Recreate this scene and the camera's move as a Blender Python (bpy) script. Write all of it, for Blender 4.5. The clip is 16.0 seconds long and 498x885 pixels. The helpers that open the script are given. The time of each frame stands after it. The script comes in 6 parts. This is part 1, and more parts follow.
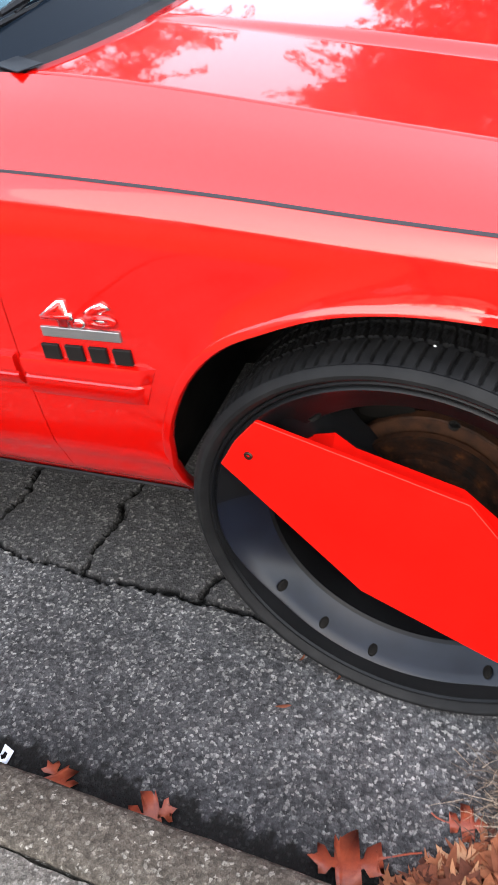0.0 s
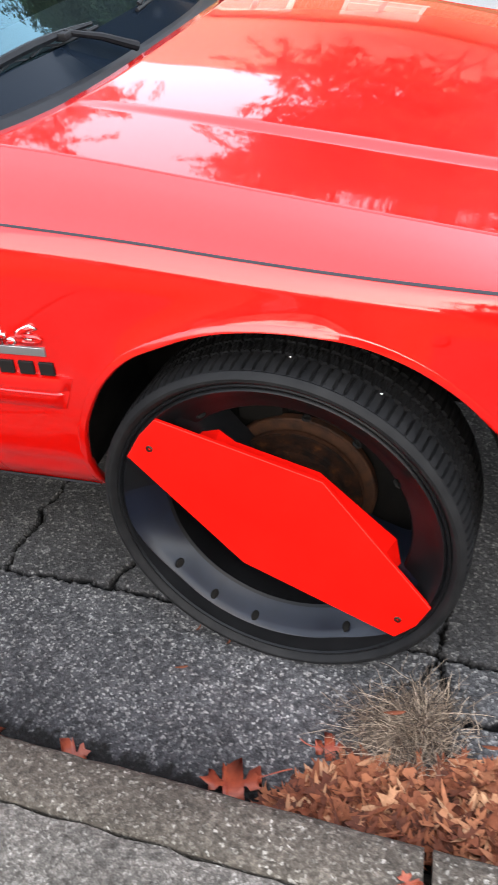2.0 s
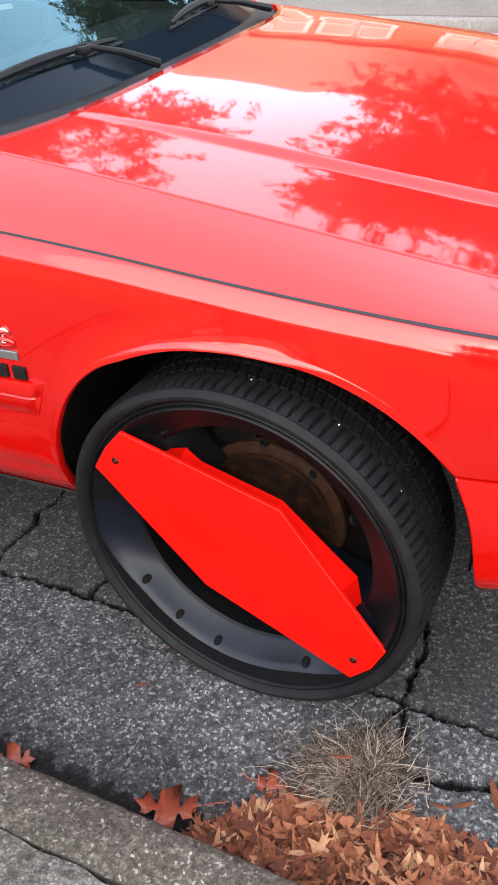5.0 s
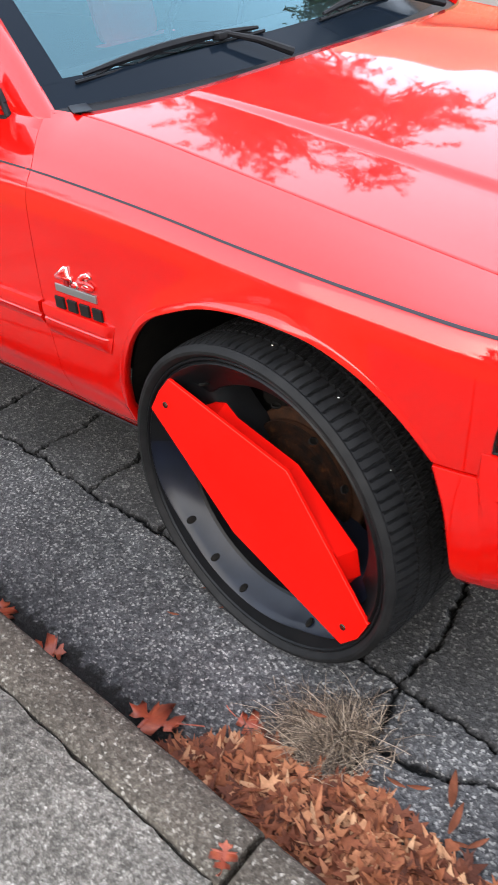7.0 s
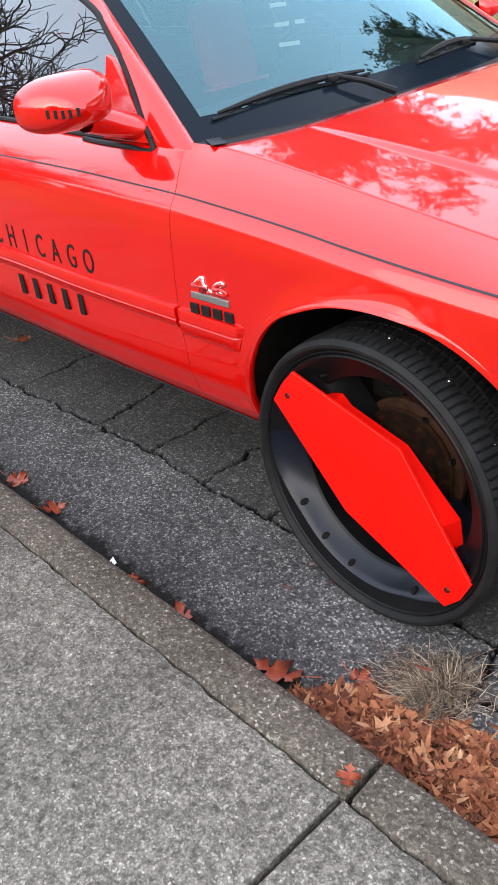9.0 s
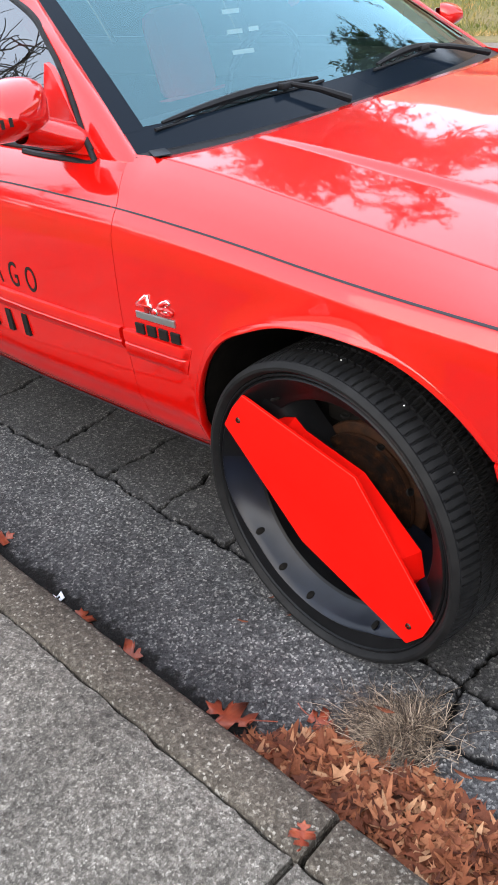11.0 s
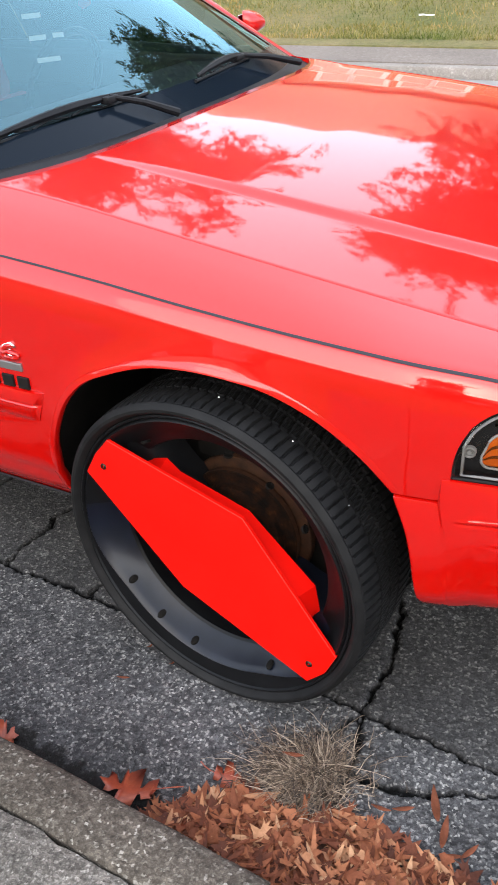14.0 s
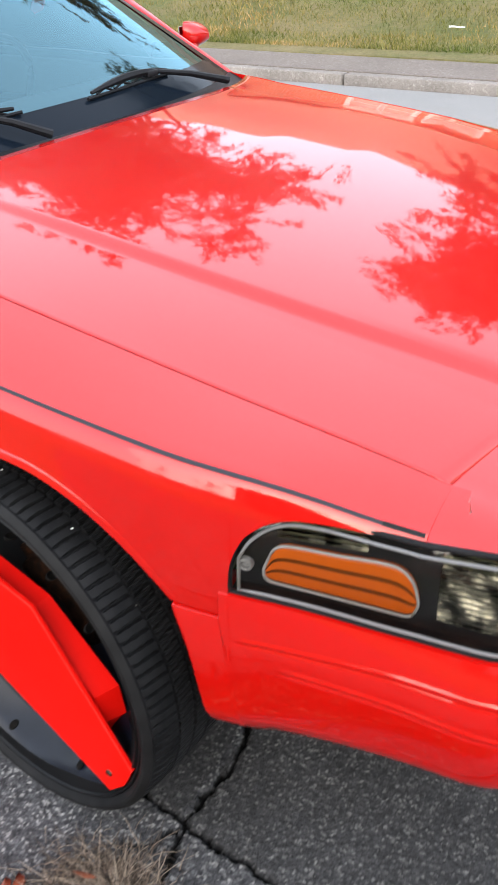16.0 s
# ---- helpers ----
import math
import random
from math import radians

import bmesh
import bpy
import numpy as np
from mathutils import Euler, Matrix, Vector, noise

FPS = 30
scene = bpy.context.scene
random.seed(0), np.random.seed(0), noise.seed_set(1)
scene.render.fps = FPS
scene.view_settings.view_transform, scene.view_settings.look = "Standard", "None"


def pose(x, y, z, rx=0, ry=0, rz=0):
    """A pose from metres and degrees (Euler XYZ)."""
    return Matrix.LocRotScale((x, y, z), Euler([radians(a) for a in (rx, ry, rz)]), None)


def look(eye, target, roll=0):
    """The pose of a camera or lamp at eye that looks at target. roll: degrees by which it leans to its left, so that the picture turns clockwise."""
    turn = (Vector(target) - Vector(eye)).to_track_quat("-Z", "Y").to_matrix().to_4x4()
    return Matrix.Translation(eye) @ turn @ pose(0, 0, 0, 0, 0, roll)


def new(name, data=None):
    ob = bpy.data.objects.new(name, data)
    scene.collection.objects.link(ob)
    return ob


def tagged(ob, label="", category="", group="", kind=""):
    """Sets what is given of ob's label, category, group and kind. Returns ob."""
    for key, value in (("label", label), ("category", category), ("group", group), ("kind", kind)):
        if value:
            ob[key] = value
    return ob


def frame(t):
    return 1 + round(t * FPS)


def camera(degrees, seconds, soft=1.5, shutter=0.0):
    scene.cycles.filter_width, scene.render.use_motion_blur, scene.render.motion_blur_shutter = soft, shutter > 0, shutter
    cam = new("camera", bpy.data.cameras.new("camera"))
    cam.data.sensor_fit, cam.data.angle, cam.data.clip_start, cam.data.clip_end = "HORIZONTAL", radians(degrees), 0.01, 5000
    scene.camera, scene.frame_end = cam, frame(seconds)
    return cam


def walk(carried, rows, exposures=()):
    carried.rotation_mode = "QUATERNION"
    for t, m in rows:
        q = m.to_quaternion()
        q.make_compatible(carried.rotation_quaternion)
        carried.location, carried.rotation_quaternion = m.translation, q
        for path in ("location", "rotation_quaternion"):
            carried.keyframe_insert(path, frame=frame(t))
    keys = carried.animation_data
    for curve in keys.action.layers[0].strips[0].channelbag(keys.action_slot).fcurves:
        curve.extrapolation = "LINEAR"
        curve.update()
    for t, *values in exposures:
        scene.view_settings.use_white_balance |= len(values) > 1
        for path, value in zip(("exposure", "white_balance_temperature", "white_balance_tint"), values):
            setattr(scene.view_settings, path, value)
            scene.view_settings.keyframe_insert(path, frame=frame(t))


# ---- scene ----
cam = camera(32.7, 16.0, 1.5, 0.35)
PATH = [
    (0, (0.169, -0.911, 1.377), (-0.437, 0.473, 0.088), -10.3),
    (0.5, (0.239, -0.936, 1.385), (-0.364, 0.452, 0.089), -15.2),
    (1, (0.219, -0.962, 1.407), (-0.379, 0.430, 0.106), -14.4),
    (1.5, (0.225, -1.109, 1.492), (-0.231, 0.373, 0.241), -7.4),
    (2, (0.299, -1.196, 1.506), (-0.123, 0.316, 0.279), -5.7),
    (2.5, (0.448, -1.227, 1.489), (-0.049, 0.270, 0.271), -6.1),
    (3, (0.461, -1.255, 1.496), (-0.075, 0.242, 0.294), -4.8),
    (3.5, (0.465, -1.256, 1.501), (-0.093, 0.248, 0.317), -4.3),
    (4, (0.492, -1.241, 1.501), (-0.086, 0.269, 0.337), -4.5),
    (4.2, (0.483, -1.234, 1.501), (-0.098, 0.282, 0.343), -4.5),
    (6.3, (0.66, -0.935, 1.418), (-0.131, 0.463, 0.227), -6.2),
    (6.5, (0.747, -1.002, 1.43), (-0.136, 0.36, 0.261), -7.6),
    (7, (0.894, -1.062, 1.472), (-0.172, 0.177, 0.32), -5.7),
    (7.5, (1.051, -1.026, 1.473), (-0.037, 0.213, 0.341), -5.5),
    (8, (1.04, -1.074, 1.487), (-0.144, 0.098, 0.38), -8.0),
    (8.5, (0.987, -1.239, 1.517), (-0.22, -0.062, 0.441), -8.3),
    (9, (0.964, -1.357, 1.524), (-0.234, -0.161, 0.459), -7.5),
    (9.5, (0.965, -1.382, 1.518), (-0.205, -0.148, 0.466), -6.9),
    (9.7, (0.963, -1.389, 1.516), (-0.202, -0.15, 0.464), -6.8),
    (11.8, (0.925, -1.121, 1.473), (-0.283, 0.086, 0.432), -9.2),
    (12, (0.919, -1.118, 1.487), (-0.327, 0.056, 0.453), -9.6),
    (12.5, (0.843, -1.159, 1.494), (-0.353, 0.058, 0.453), -9.4),
    (13, (0.745, -1.212, 1.531), (-0.172, 0.195, 0.444), -7.3),
    (13.5, (0.715, -1.2, 1.518), (-0.089, 0.268, 0.423), -5.2),
    (14, (0.729, -1.18, 1.512), (-0.047, 0.302, 0.417), -4.6),
    (14.5, (0.833, -1.12, 1.501), (0.068, 0.373, 0.411), -4.2),
    (15, (0.981, -0.991, 1.501), (0.153, 0.472, 0.417), -5.5),
    (15.5, (1.012, -0.929, 1.482), (0.136, 0.51, 0.404), -5.9),
    (16, (0.986, -0.766, 1.487), (0.122, 0.676, 0.402), -3.3),
]
EXPOSURES = [(0, 2.28), (2, 2.23), (4, 2.13), (6.5, 2.14), (9, 2.04), (12.5, 2.04), (14.5, 1.96), (16, 1.9)]
walk(cam, [(t, look(eye, target, roll)) for t, eye, target, roll in PATH], EXPOSURES)

# ---- world and light ----
SUN_ELEV, SUN_AZ = 20.0, 168.0
world = bpy.data.worlds.new("world")
scene.world = world
world.use_nodes = True
wn, wl = world.node_tree.nodes, world.node_tree.links
wn.clear()
sky = wn.new("ShaderNodeTexSky")
sky.sky_type, sky.sun_disc = "NISHITA", False
sky.sun_elevation, sky.sun_rotation = radians(SUN_ELEV), radians(SUN_AZ)
sky.dust_density, sky.air_density = 2.0, 1.2
hsv = wn.new("ShaderNodeHueSaturation")
hsv.inputs["Saturation"].default_value = 0.8
back = wn.new("ShaderNodeBackground")
back.inputs["Strength"].default_value = 0.15
wo = wn.new("ShaderNodeOutputWorld")
# thin cloud evens the sky out
cloud = wn.new("ShaderNodeMix")
cloud.data_type = "RGBA"
cloud.inputs[0].default_value = 0.55
cloud.inputs[7].default_value = (7.3, 7.95, 9.0, 1)
wl.new(sky.outputs[0], hsv.inputs["Color"])
wl.new(hsv.outputs[0], cloud.inputs[6])
wl.new(cloud.outputs[2], back.inputs["Color"])
wl.new(back.outputs[0], wo.inputs["Surface"])
sun = new("sun", bpy.data.lights.new("sun", "SUN"))
sun.data.energy, sun.data.angle, sun.data.color = 0.95, radians(88), (1.0, 0.86, 0.68)
az = radians(SUN_AZ)
sun_dir = Vector((math.sin(az) * math.cos(radians(SUN_ELEV)), math.cos(az) * math.cos(radians(SUN_ELEV)), math.sin(radians(SUN_ELEV))))
sun.matrix_world = look(sun_dir * 30, (0, 0, 0))


# ---- helpers of this scene ----
def spl(x, pts):
    """Smooth curve through (x, y) knots in rising x, straight outside them."""
    n = len(pts)
    if x <= pts[0][0]:
        return pts[0][1]
    if x >= pts[-1][0]:
        return pts[-1][1]
    for i in range(n - 1):
        (x0, y0), (x1, y1) = pts[i], pts[i + 1]
        if x <= x1:
            def slope(k):
                if k <= 0 or k >= n - 1:
                    a, b = (0, 1) if k <= 0 else (n - 2, n - 1)
                    return (pts[b][1] - pts[a][1]) / (pts[b][0] - pts[a][0])
                return (pts[k + 1][1] - pts[k - 1][1]) / (pts[k + 1][0] - pts[k - 1][0])
            h = x1 - x0
            t = (x - x0) / h
            m0, m1 = slope(i) * h, slope(i + 1) * h
            return (2*t**3 - 3*t*t + 1)*y0 + (t**3 - 2*t*t + t)*m0 + (3*t*t - 2*t**3)*y1 + (t**3 - t*t)*m1


def cat(ctrl, t):
    """Catmull-Rom through control points, t from 0 to 1."""
    n = len(ctrl) - 1
    f = min(max(t, 0), 1) * n
    i = min(int(f), n - 1)
    u = f - i
    p = [Vector(ctrl[max(0, min(n, k))]) for k in (i - 1, i, i + 1, i + 2)]
    return 0.5 * ((2*p[1]) + (p[2] - p[0])*u + (2*p[0] - 5*p[1] + 4*p[2] - p[3])*u*u + (3*p[1] - p[0] - 3*p[2] + p[3])*u**3)


def finish(name, bm, material, parent=None, label="", smooth=True, angle=40):
    me = bpy.data.meshes.new(name)
    bm.to_mesh(me)
    bm.free()
    for m in material if isinstance(material, (list, tuple)) else [material]:
        me.materials.append(m)
    if smooth:
        me.polygons.foreach_set("use_smooth", [True] * len(me.polygons))
        me.set_sharp_from_angle(angle=radians(angle))
    ob = new(name, me)
    if parent:
        ob.parent = parent
    if label:
        tagged(ob, label)
    return ob


def part(name, bm, material, parent, label="", smooth=True, angle=40):
    return finish(name, bm, material, parent, label, smooth, angle)


def thick(ob, t, offset=-1.0):
    m = ob.modifiers.new("thickness", "SOLIDIFY")
    m.thickness, m.offset = t, offset
    return ob


def grid(bm, rows, closed=False, flip=False, mi=0):
    vs = [[bm.verts.new(p) for p in r] for r in rows]
    for a, b in zip(vs, vs[1:]):
        n = len(a)
        for j in range(n if closed else n - 1):
            k = (j + 1) % n
            q = (a[j], a[k], b[k], b[j])
            try:
                f = bm.faces.new(q[::-1] if flip else q)
                f.material_index = mi
            except ValueError:
                pass
    return vs


def box(bm, x0, x1, y0, y1, z0, z1, m=None, bevel=0.0):
    r = bmesh.ops.create_cube(bm, size=1.0)
    mm = Matrix.Translation(((x0+x1)/2, (y0+y1)/2, (z0+z1)/2)) @ Matrix.Diagonal((x1-x0, y1-y0, z1-z0, 1))
    bmesh.ops.transform(bm, matrix=(m or Matrix()) @ mm, verts=r["verts"])
    if bevel:
        es = list({e for v in r["verts"] for e in v.link_edges})
        bmesh.ops.bevel(bm, geom=es, offset=bevel, segments=2, affect="EDGES", profile=0.5)


def tube(bm, pts, radius, sides=8, closed=False, caps=True):
    pts = [Vector(p) for p in pts]
    n = len(pts)
    rings = []
    up = Vector((0, 0, 1))
    for i, p in enumerate(pts):
        a, b = pts[i - 1 if (i or closed) else 0], pts[(i + 1) % n if (i < n - 1 or closed) else i]
        d = (b - a).normalized()
        s = d.cross(up if abs(d.z) < 0.9 else Vector((1, 0, 0))).normalized()
        q = s.cross(d)
        r = radius(i / max(1, n - 1)) if callable(radius) else radius
        rings.append([p + (s * math.cos(2*math.pi*k/sides) + q * math.sin(2*math.pi*k/sides)) * r for k in range(sides)])
    if closed:
        rings.append(rings[0])
    vs = grid(bm, rings, closed=True)
    if caps and not closed:
        bm.faces.new(vs[0][::-1])
        bm.faces.new(vs[-1])


def lathe(bm, profile, n=96, mi=0, a0=0.0, a1=2*math.pi, flip=False):
    """Turns (r, w) about the axis w = +y; angle 0 is +x, 90 degrees is +z."""
    full = abs(a1 - a0 - 2*math.pi) < 1e-6
    rows = []
    for i in range(n if full else n + 1):
        a = a0 + (a1 - a0) * i / n
        rows.append([(r * math.cos(a), w, r * math.sin(a)) for r, w in profile])
    if full:
        rows.append(rows[0])
    grid(bm, rows, flip=flip, mi=mi)
    bmesh.ops.remove_doubles(bm, verts=bm.verts, dist=1e-6)


def prism(bm, poly, y0, y1, poly1=None, mi=0):
    """A solid between two outlines in x, z at y0 and y1."""
    a = [bm.verts.new((x, y0, z)) for x, z in poly]
    b = [bm.verts.new((x, y1, z)) for x, z in (poly1 or poly)]
    n = len(a)
    fs = [bm.faces.new(a), bm.faces.new(b[::-1])]
    for i in range(n):
        fs.append(bm.faces.new((a[i], b[i], b[(i+1) % n], a[(i+1) % n])))
    for f in fs:
        f.material_index = mi
    bmesh.ops.recalc_face_normals(bm, faces=fs)
    return a, b


# ---- materials ----
def material(name, base, rough=0.5, metal=0.0, coat=0.0, spec=0.5):
    m = bpy.data.materials.new(name)
    m.use_nodes = True
    b = m.node_tree.nodes["Principled BSDF"]
    b.inputs["Base Color"].default_value = (*base, 1)
    b.inputs["Roughness"].default_value = rough
    b.inputs["Metallic"].default_value = metal
    b.inputs["Coat Weight"].default_value = coat
    b.inputs["Coat Roughness"].default_value = 0.034
    b.inputs["Specular IOR Level"].default_value = spec
    return m


def nodes(m):
    return m.node_tree.nodes, m.node_tree.links, m.node_tree.nodes["Principled BSDF"]


def coords(m):
    n, l, b = nodes(m)
    return n.new("ShaderNodeTexCoord").outputs["Object"]


def noise_of(m, scale, detail=6.0, rough=0.6, vec=None):
    n, l, b = nodes(m)
    t = n.new("ShaderNodeTexNoise")
    t.inputs["Scale"].default_value, t.inputs["Detail"].default_value, t.inputs["Roughness"].default_value = scale, detail, rough
    l.new(vec or coords(m), t.inputs["Vector"])
    return t.outputs["Fac"]


def ramp_of(m, fac, stops):
    n, l, b = nodes(m)
    r = n.new("ShaderNodeValToRGB")
    while len(r.color_ramp.elements) < len(stops):
        r.color_ramp.elements.new(0.5)
    for e, (p, c) in zip(r.color_ramp.elements, stops):
        e.position, e.color = p, (*c, 1) if not isinstance(c, float) else (c, c, c, 1)
    l.new(fac, r.inputs[0])
    return r.outputs[0]


def mix_of(m, fac, a, b2, kind="MIX"):
    n, l, b = nodes(m)
    x = n.new("ShaderNodeMix")
    x.data_type, x.blend_type = "RGBA", kind
    for sock, v in ((x.inputs[0], fac), (x.inputs[6], a), (x.inputs[7], b2)):
        if isinstance(v, (int, float)):
            sock.default_value = v
        elif isinstance(v, tuple):
            sock.default_value = (*v, 1)
        else:
            l.new(v, sock)
    return x.outputs[2]


def bump_of(m, height, strength=0.3, dist=0.01):
    n, l, b = nodes(m)
    k = n.new("ShaderNodeBump")
    k.inputs["Strength"].default_value, k.inputs["Distance"].default_value = strength, dist
    l.new(height, k.inputs["Height"])
    l.new(k.outputs[0], b.inputs["Normal"])


def colour(m, sock, key="Base Color"):
    n, l, b = nodes(m)
    l.new(sock, b.inputs[key])


PAINT = material("red_paint", (0.72, 0.018, 0.010), 0.4, 0.0, 1.0, 0.05)
colour(PAINT, ramp_of(PAINT, noise_of(PAINT, 3.0, 3), [(0.3, (0.365, 0.0016, 0.0006)), (0.7, (0.39, 0.0022, 0.001))]))
PAINT.node_tree.nodes["Principled BSDF"].inputs["Coat IOR"].default_value = 1.56
BLADE_PAINT = material("red_blade_paint", (0.80, 0.016, 0.010), 0.5, 0.0, 0.0, 0.12)
colour(BLADE_PAINT, ramp_of(BLADE_PAINT, noise_of(BLADE_PAINT, 9.0, 4), [(0.3, (0.62, 0.003, 0.001)), (0.7, (0.66, 0.0045, 0.0018))]))
# the plate's edge highlight, put in as a paler bevel colour
BLADE_EDGE = material("blade_edge_highlight", (0.62, 0.02, 0.012), 0.5, 0.0, 0.0, 0.2)
BLACK_TRIM = material("black_trim", (0.018, 0.018, 0.02), 0.5, 0.0, 0.0, 0.14)
colour(BLACK_TRIM, ramp_of(BLACK_TRIM, noise_of(BLACK_TRIM, 30.0), [(0.3, (0.004, 0.004, 0.005)), (0.7, (0.010, 0.010, 0.012))]))
DARK = material("underbody_black", (0.008, 0.008, 0.008), 0.9, 0.0, 0.0, 0.1)
colour(DARK, ramp_of(DARK, noise_of(DARK, 12.0), [(0.3, (0.002, 0.002, 0.002)), (0.75, (0.009, 0.008, 0.007))]))
RUBBER = material("tyre_rubber", (0.02, 0.02, 0.021), 0.62, 0.0, 0.0, 0.15)
colour(RUBBER, ramp_of(RUBBER, noise_of(RUBBER, 25.0), [(0.35, (0.0042, 0.0043, 0.0048)), (0.7, (0.0095, 0.0095, 0.0100))]))
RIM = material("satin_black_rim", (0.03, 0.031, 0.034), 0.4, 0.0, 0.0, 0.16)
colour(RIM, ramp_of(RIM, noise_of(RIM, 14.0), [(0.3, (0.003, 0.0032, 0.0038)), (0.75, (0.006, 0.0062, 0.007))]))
# rim finish again, with the sky's blue-grey light painted into it
RIM_SKYLIT = material("satin_rim_skylit", (0.03, 0.032, 0.037), 0.30, 0.0, 0.0, 0.27)
colour(RIM_SKYLIT, ramp_of(RIM_SKYLIT, noise_of(RIM_SKYLIT, 20.0), [(0.3, (0.0030, 0.0040, 0.0075)), (0.75, (0.0055, 0.0075, 0.014))]))
# rust of the disc's face, darkened for the shade of blade and spoke
RUST = material("rusty_iron", (0.10, 0.04, 0.02), 0.9, 0.0, 0.0, 0.1)
colour(RUST, ramp_of(RUST, noise_of(RUST, 40.0, 8, 0.7), [(0.40, (0.0022, 0.0013, 0.0009)), (0.58, (0.014, 0.0050, 0.0020)), (0.76, (0.060, 0.021, 0.006))]))
bump_of(RUST, noise_of(RUST, 160.0), 0.5, 0.003)
# the same rust on the ring, kept paler as the lit part
RUST_EDGE = material("rusty_iron_edge", (0.06, 0.04, 0.025), 0.75, 0.0, 0.0, 0.2)
colour(RUST_EDGE, ramp_of(RUST_EDGE, noise_of(RUST_EDGE, 45.0, 6), [(0.3, (0.009, 0.0036, 0.0018)), (0.7, (0.044, 0.0165, 0.0065))]))
CHROME = material("chrome", (0.75, 0.75, 0.76), 0.12, 1.0)
SILVER = material("silver_plastic", (0.22, 0.22, 0.23), 0.45)
STEEL = material("steel_screw", (0.07, 0.055, 0.04), 0.4, 1.0)
BLACK_LETTER = material("black_vinyl", (0.008, 0.007, 0.007), 0.45, 0.0, 0.0, 0.15)
STRIPE = material("grey_pinstripe", (0.022, 0.020, 0.026), 0.6, 0.0, 0.0, 0.2)
GASKET = material("grey_seal", (0.13, 0.13, 0.135), 0.5)
FLAP = material("grey_flap", (0.010, 0.012, 0.016), 0.5, 0.0, 0.0, 0.2)
AMBER = material("amber_lens", (0.34, 0.060, 0.0003), 0.3, 0.0, 0.0, 0.3)
AMBER_DARK = material("amber_groove", (0.10, 0.020, 0.0004), 0.4, 0.0, 0.0, 0.3)
BRIGHT = material("bright_reflector", (0.62, 0.61, 0.56), 0.12, 1.0)
colour(BRIGHT, ramp_of(BRIGHT, noise_of(BRIGHT, 26.0, 4), [(0.36, (0.05, 0.05, 0.048)), (0.48, (0.28, 0.275, 0.25)), (0.6, (0.62, 0.60, 0.54))]))
WHITE = material("white_sticker", (0.75, 0.75, 0.72), 0.5)
CLOTH_RED = material("red_cloth", (0.75, 0.06, 0.06), 0.9)
DASH = material("grey_dashboard", (0.06, 0.07, 0.08), 0.7)


def glass_material(name, tint, gloss_tint, f0):
    m = bpy.data.materials.new(name)
    m.use_nodes = True
    n, l = m.node_tree.nodes, m.node_tree.links
    n.clear()
    tr, gl, fr, mx, out = (n.new("ShaderNode" + k) for k in ("BsdfTransparent", "BsdfGlossy", "Fresnel", "MixShader", "OutputMaterial"))
    tr.inputs[0].default_value, gl.inputs[0].default_value = (*tint, 1), (*gloss_tint, 1)
    gl.inputs["Roughness"].default_value = 0.0
    fr.inputs["IOR"].default_value = f0
    l.new(fr.outputs[0], mx.inputs[0]); l.new(tr.outputs[0], mx.inputs[1]); l.new(gl.outputs[0], mx.inputs[2])
    l.new(mx.outputs[0], out.inputs[0])
    return m


WINDSCREEN = glass_material("tinted_windscreen", (0.38, 0.48, 0.51), (0.48, 0.84, 0.98), 1.98)
SIDE_GLASS = glass_material("tinted_side_glass", (0.04, 0.042, 0.045), (0.90, 0.94, 1.0), 2.1)
LENS = glass_material("clear_lens", (0.92, 0.92, 0.90), (1, 1, 1), 1.32)


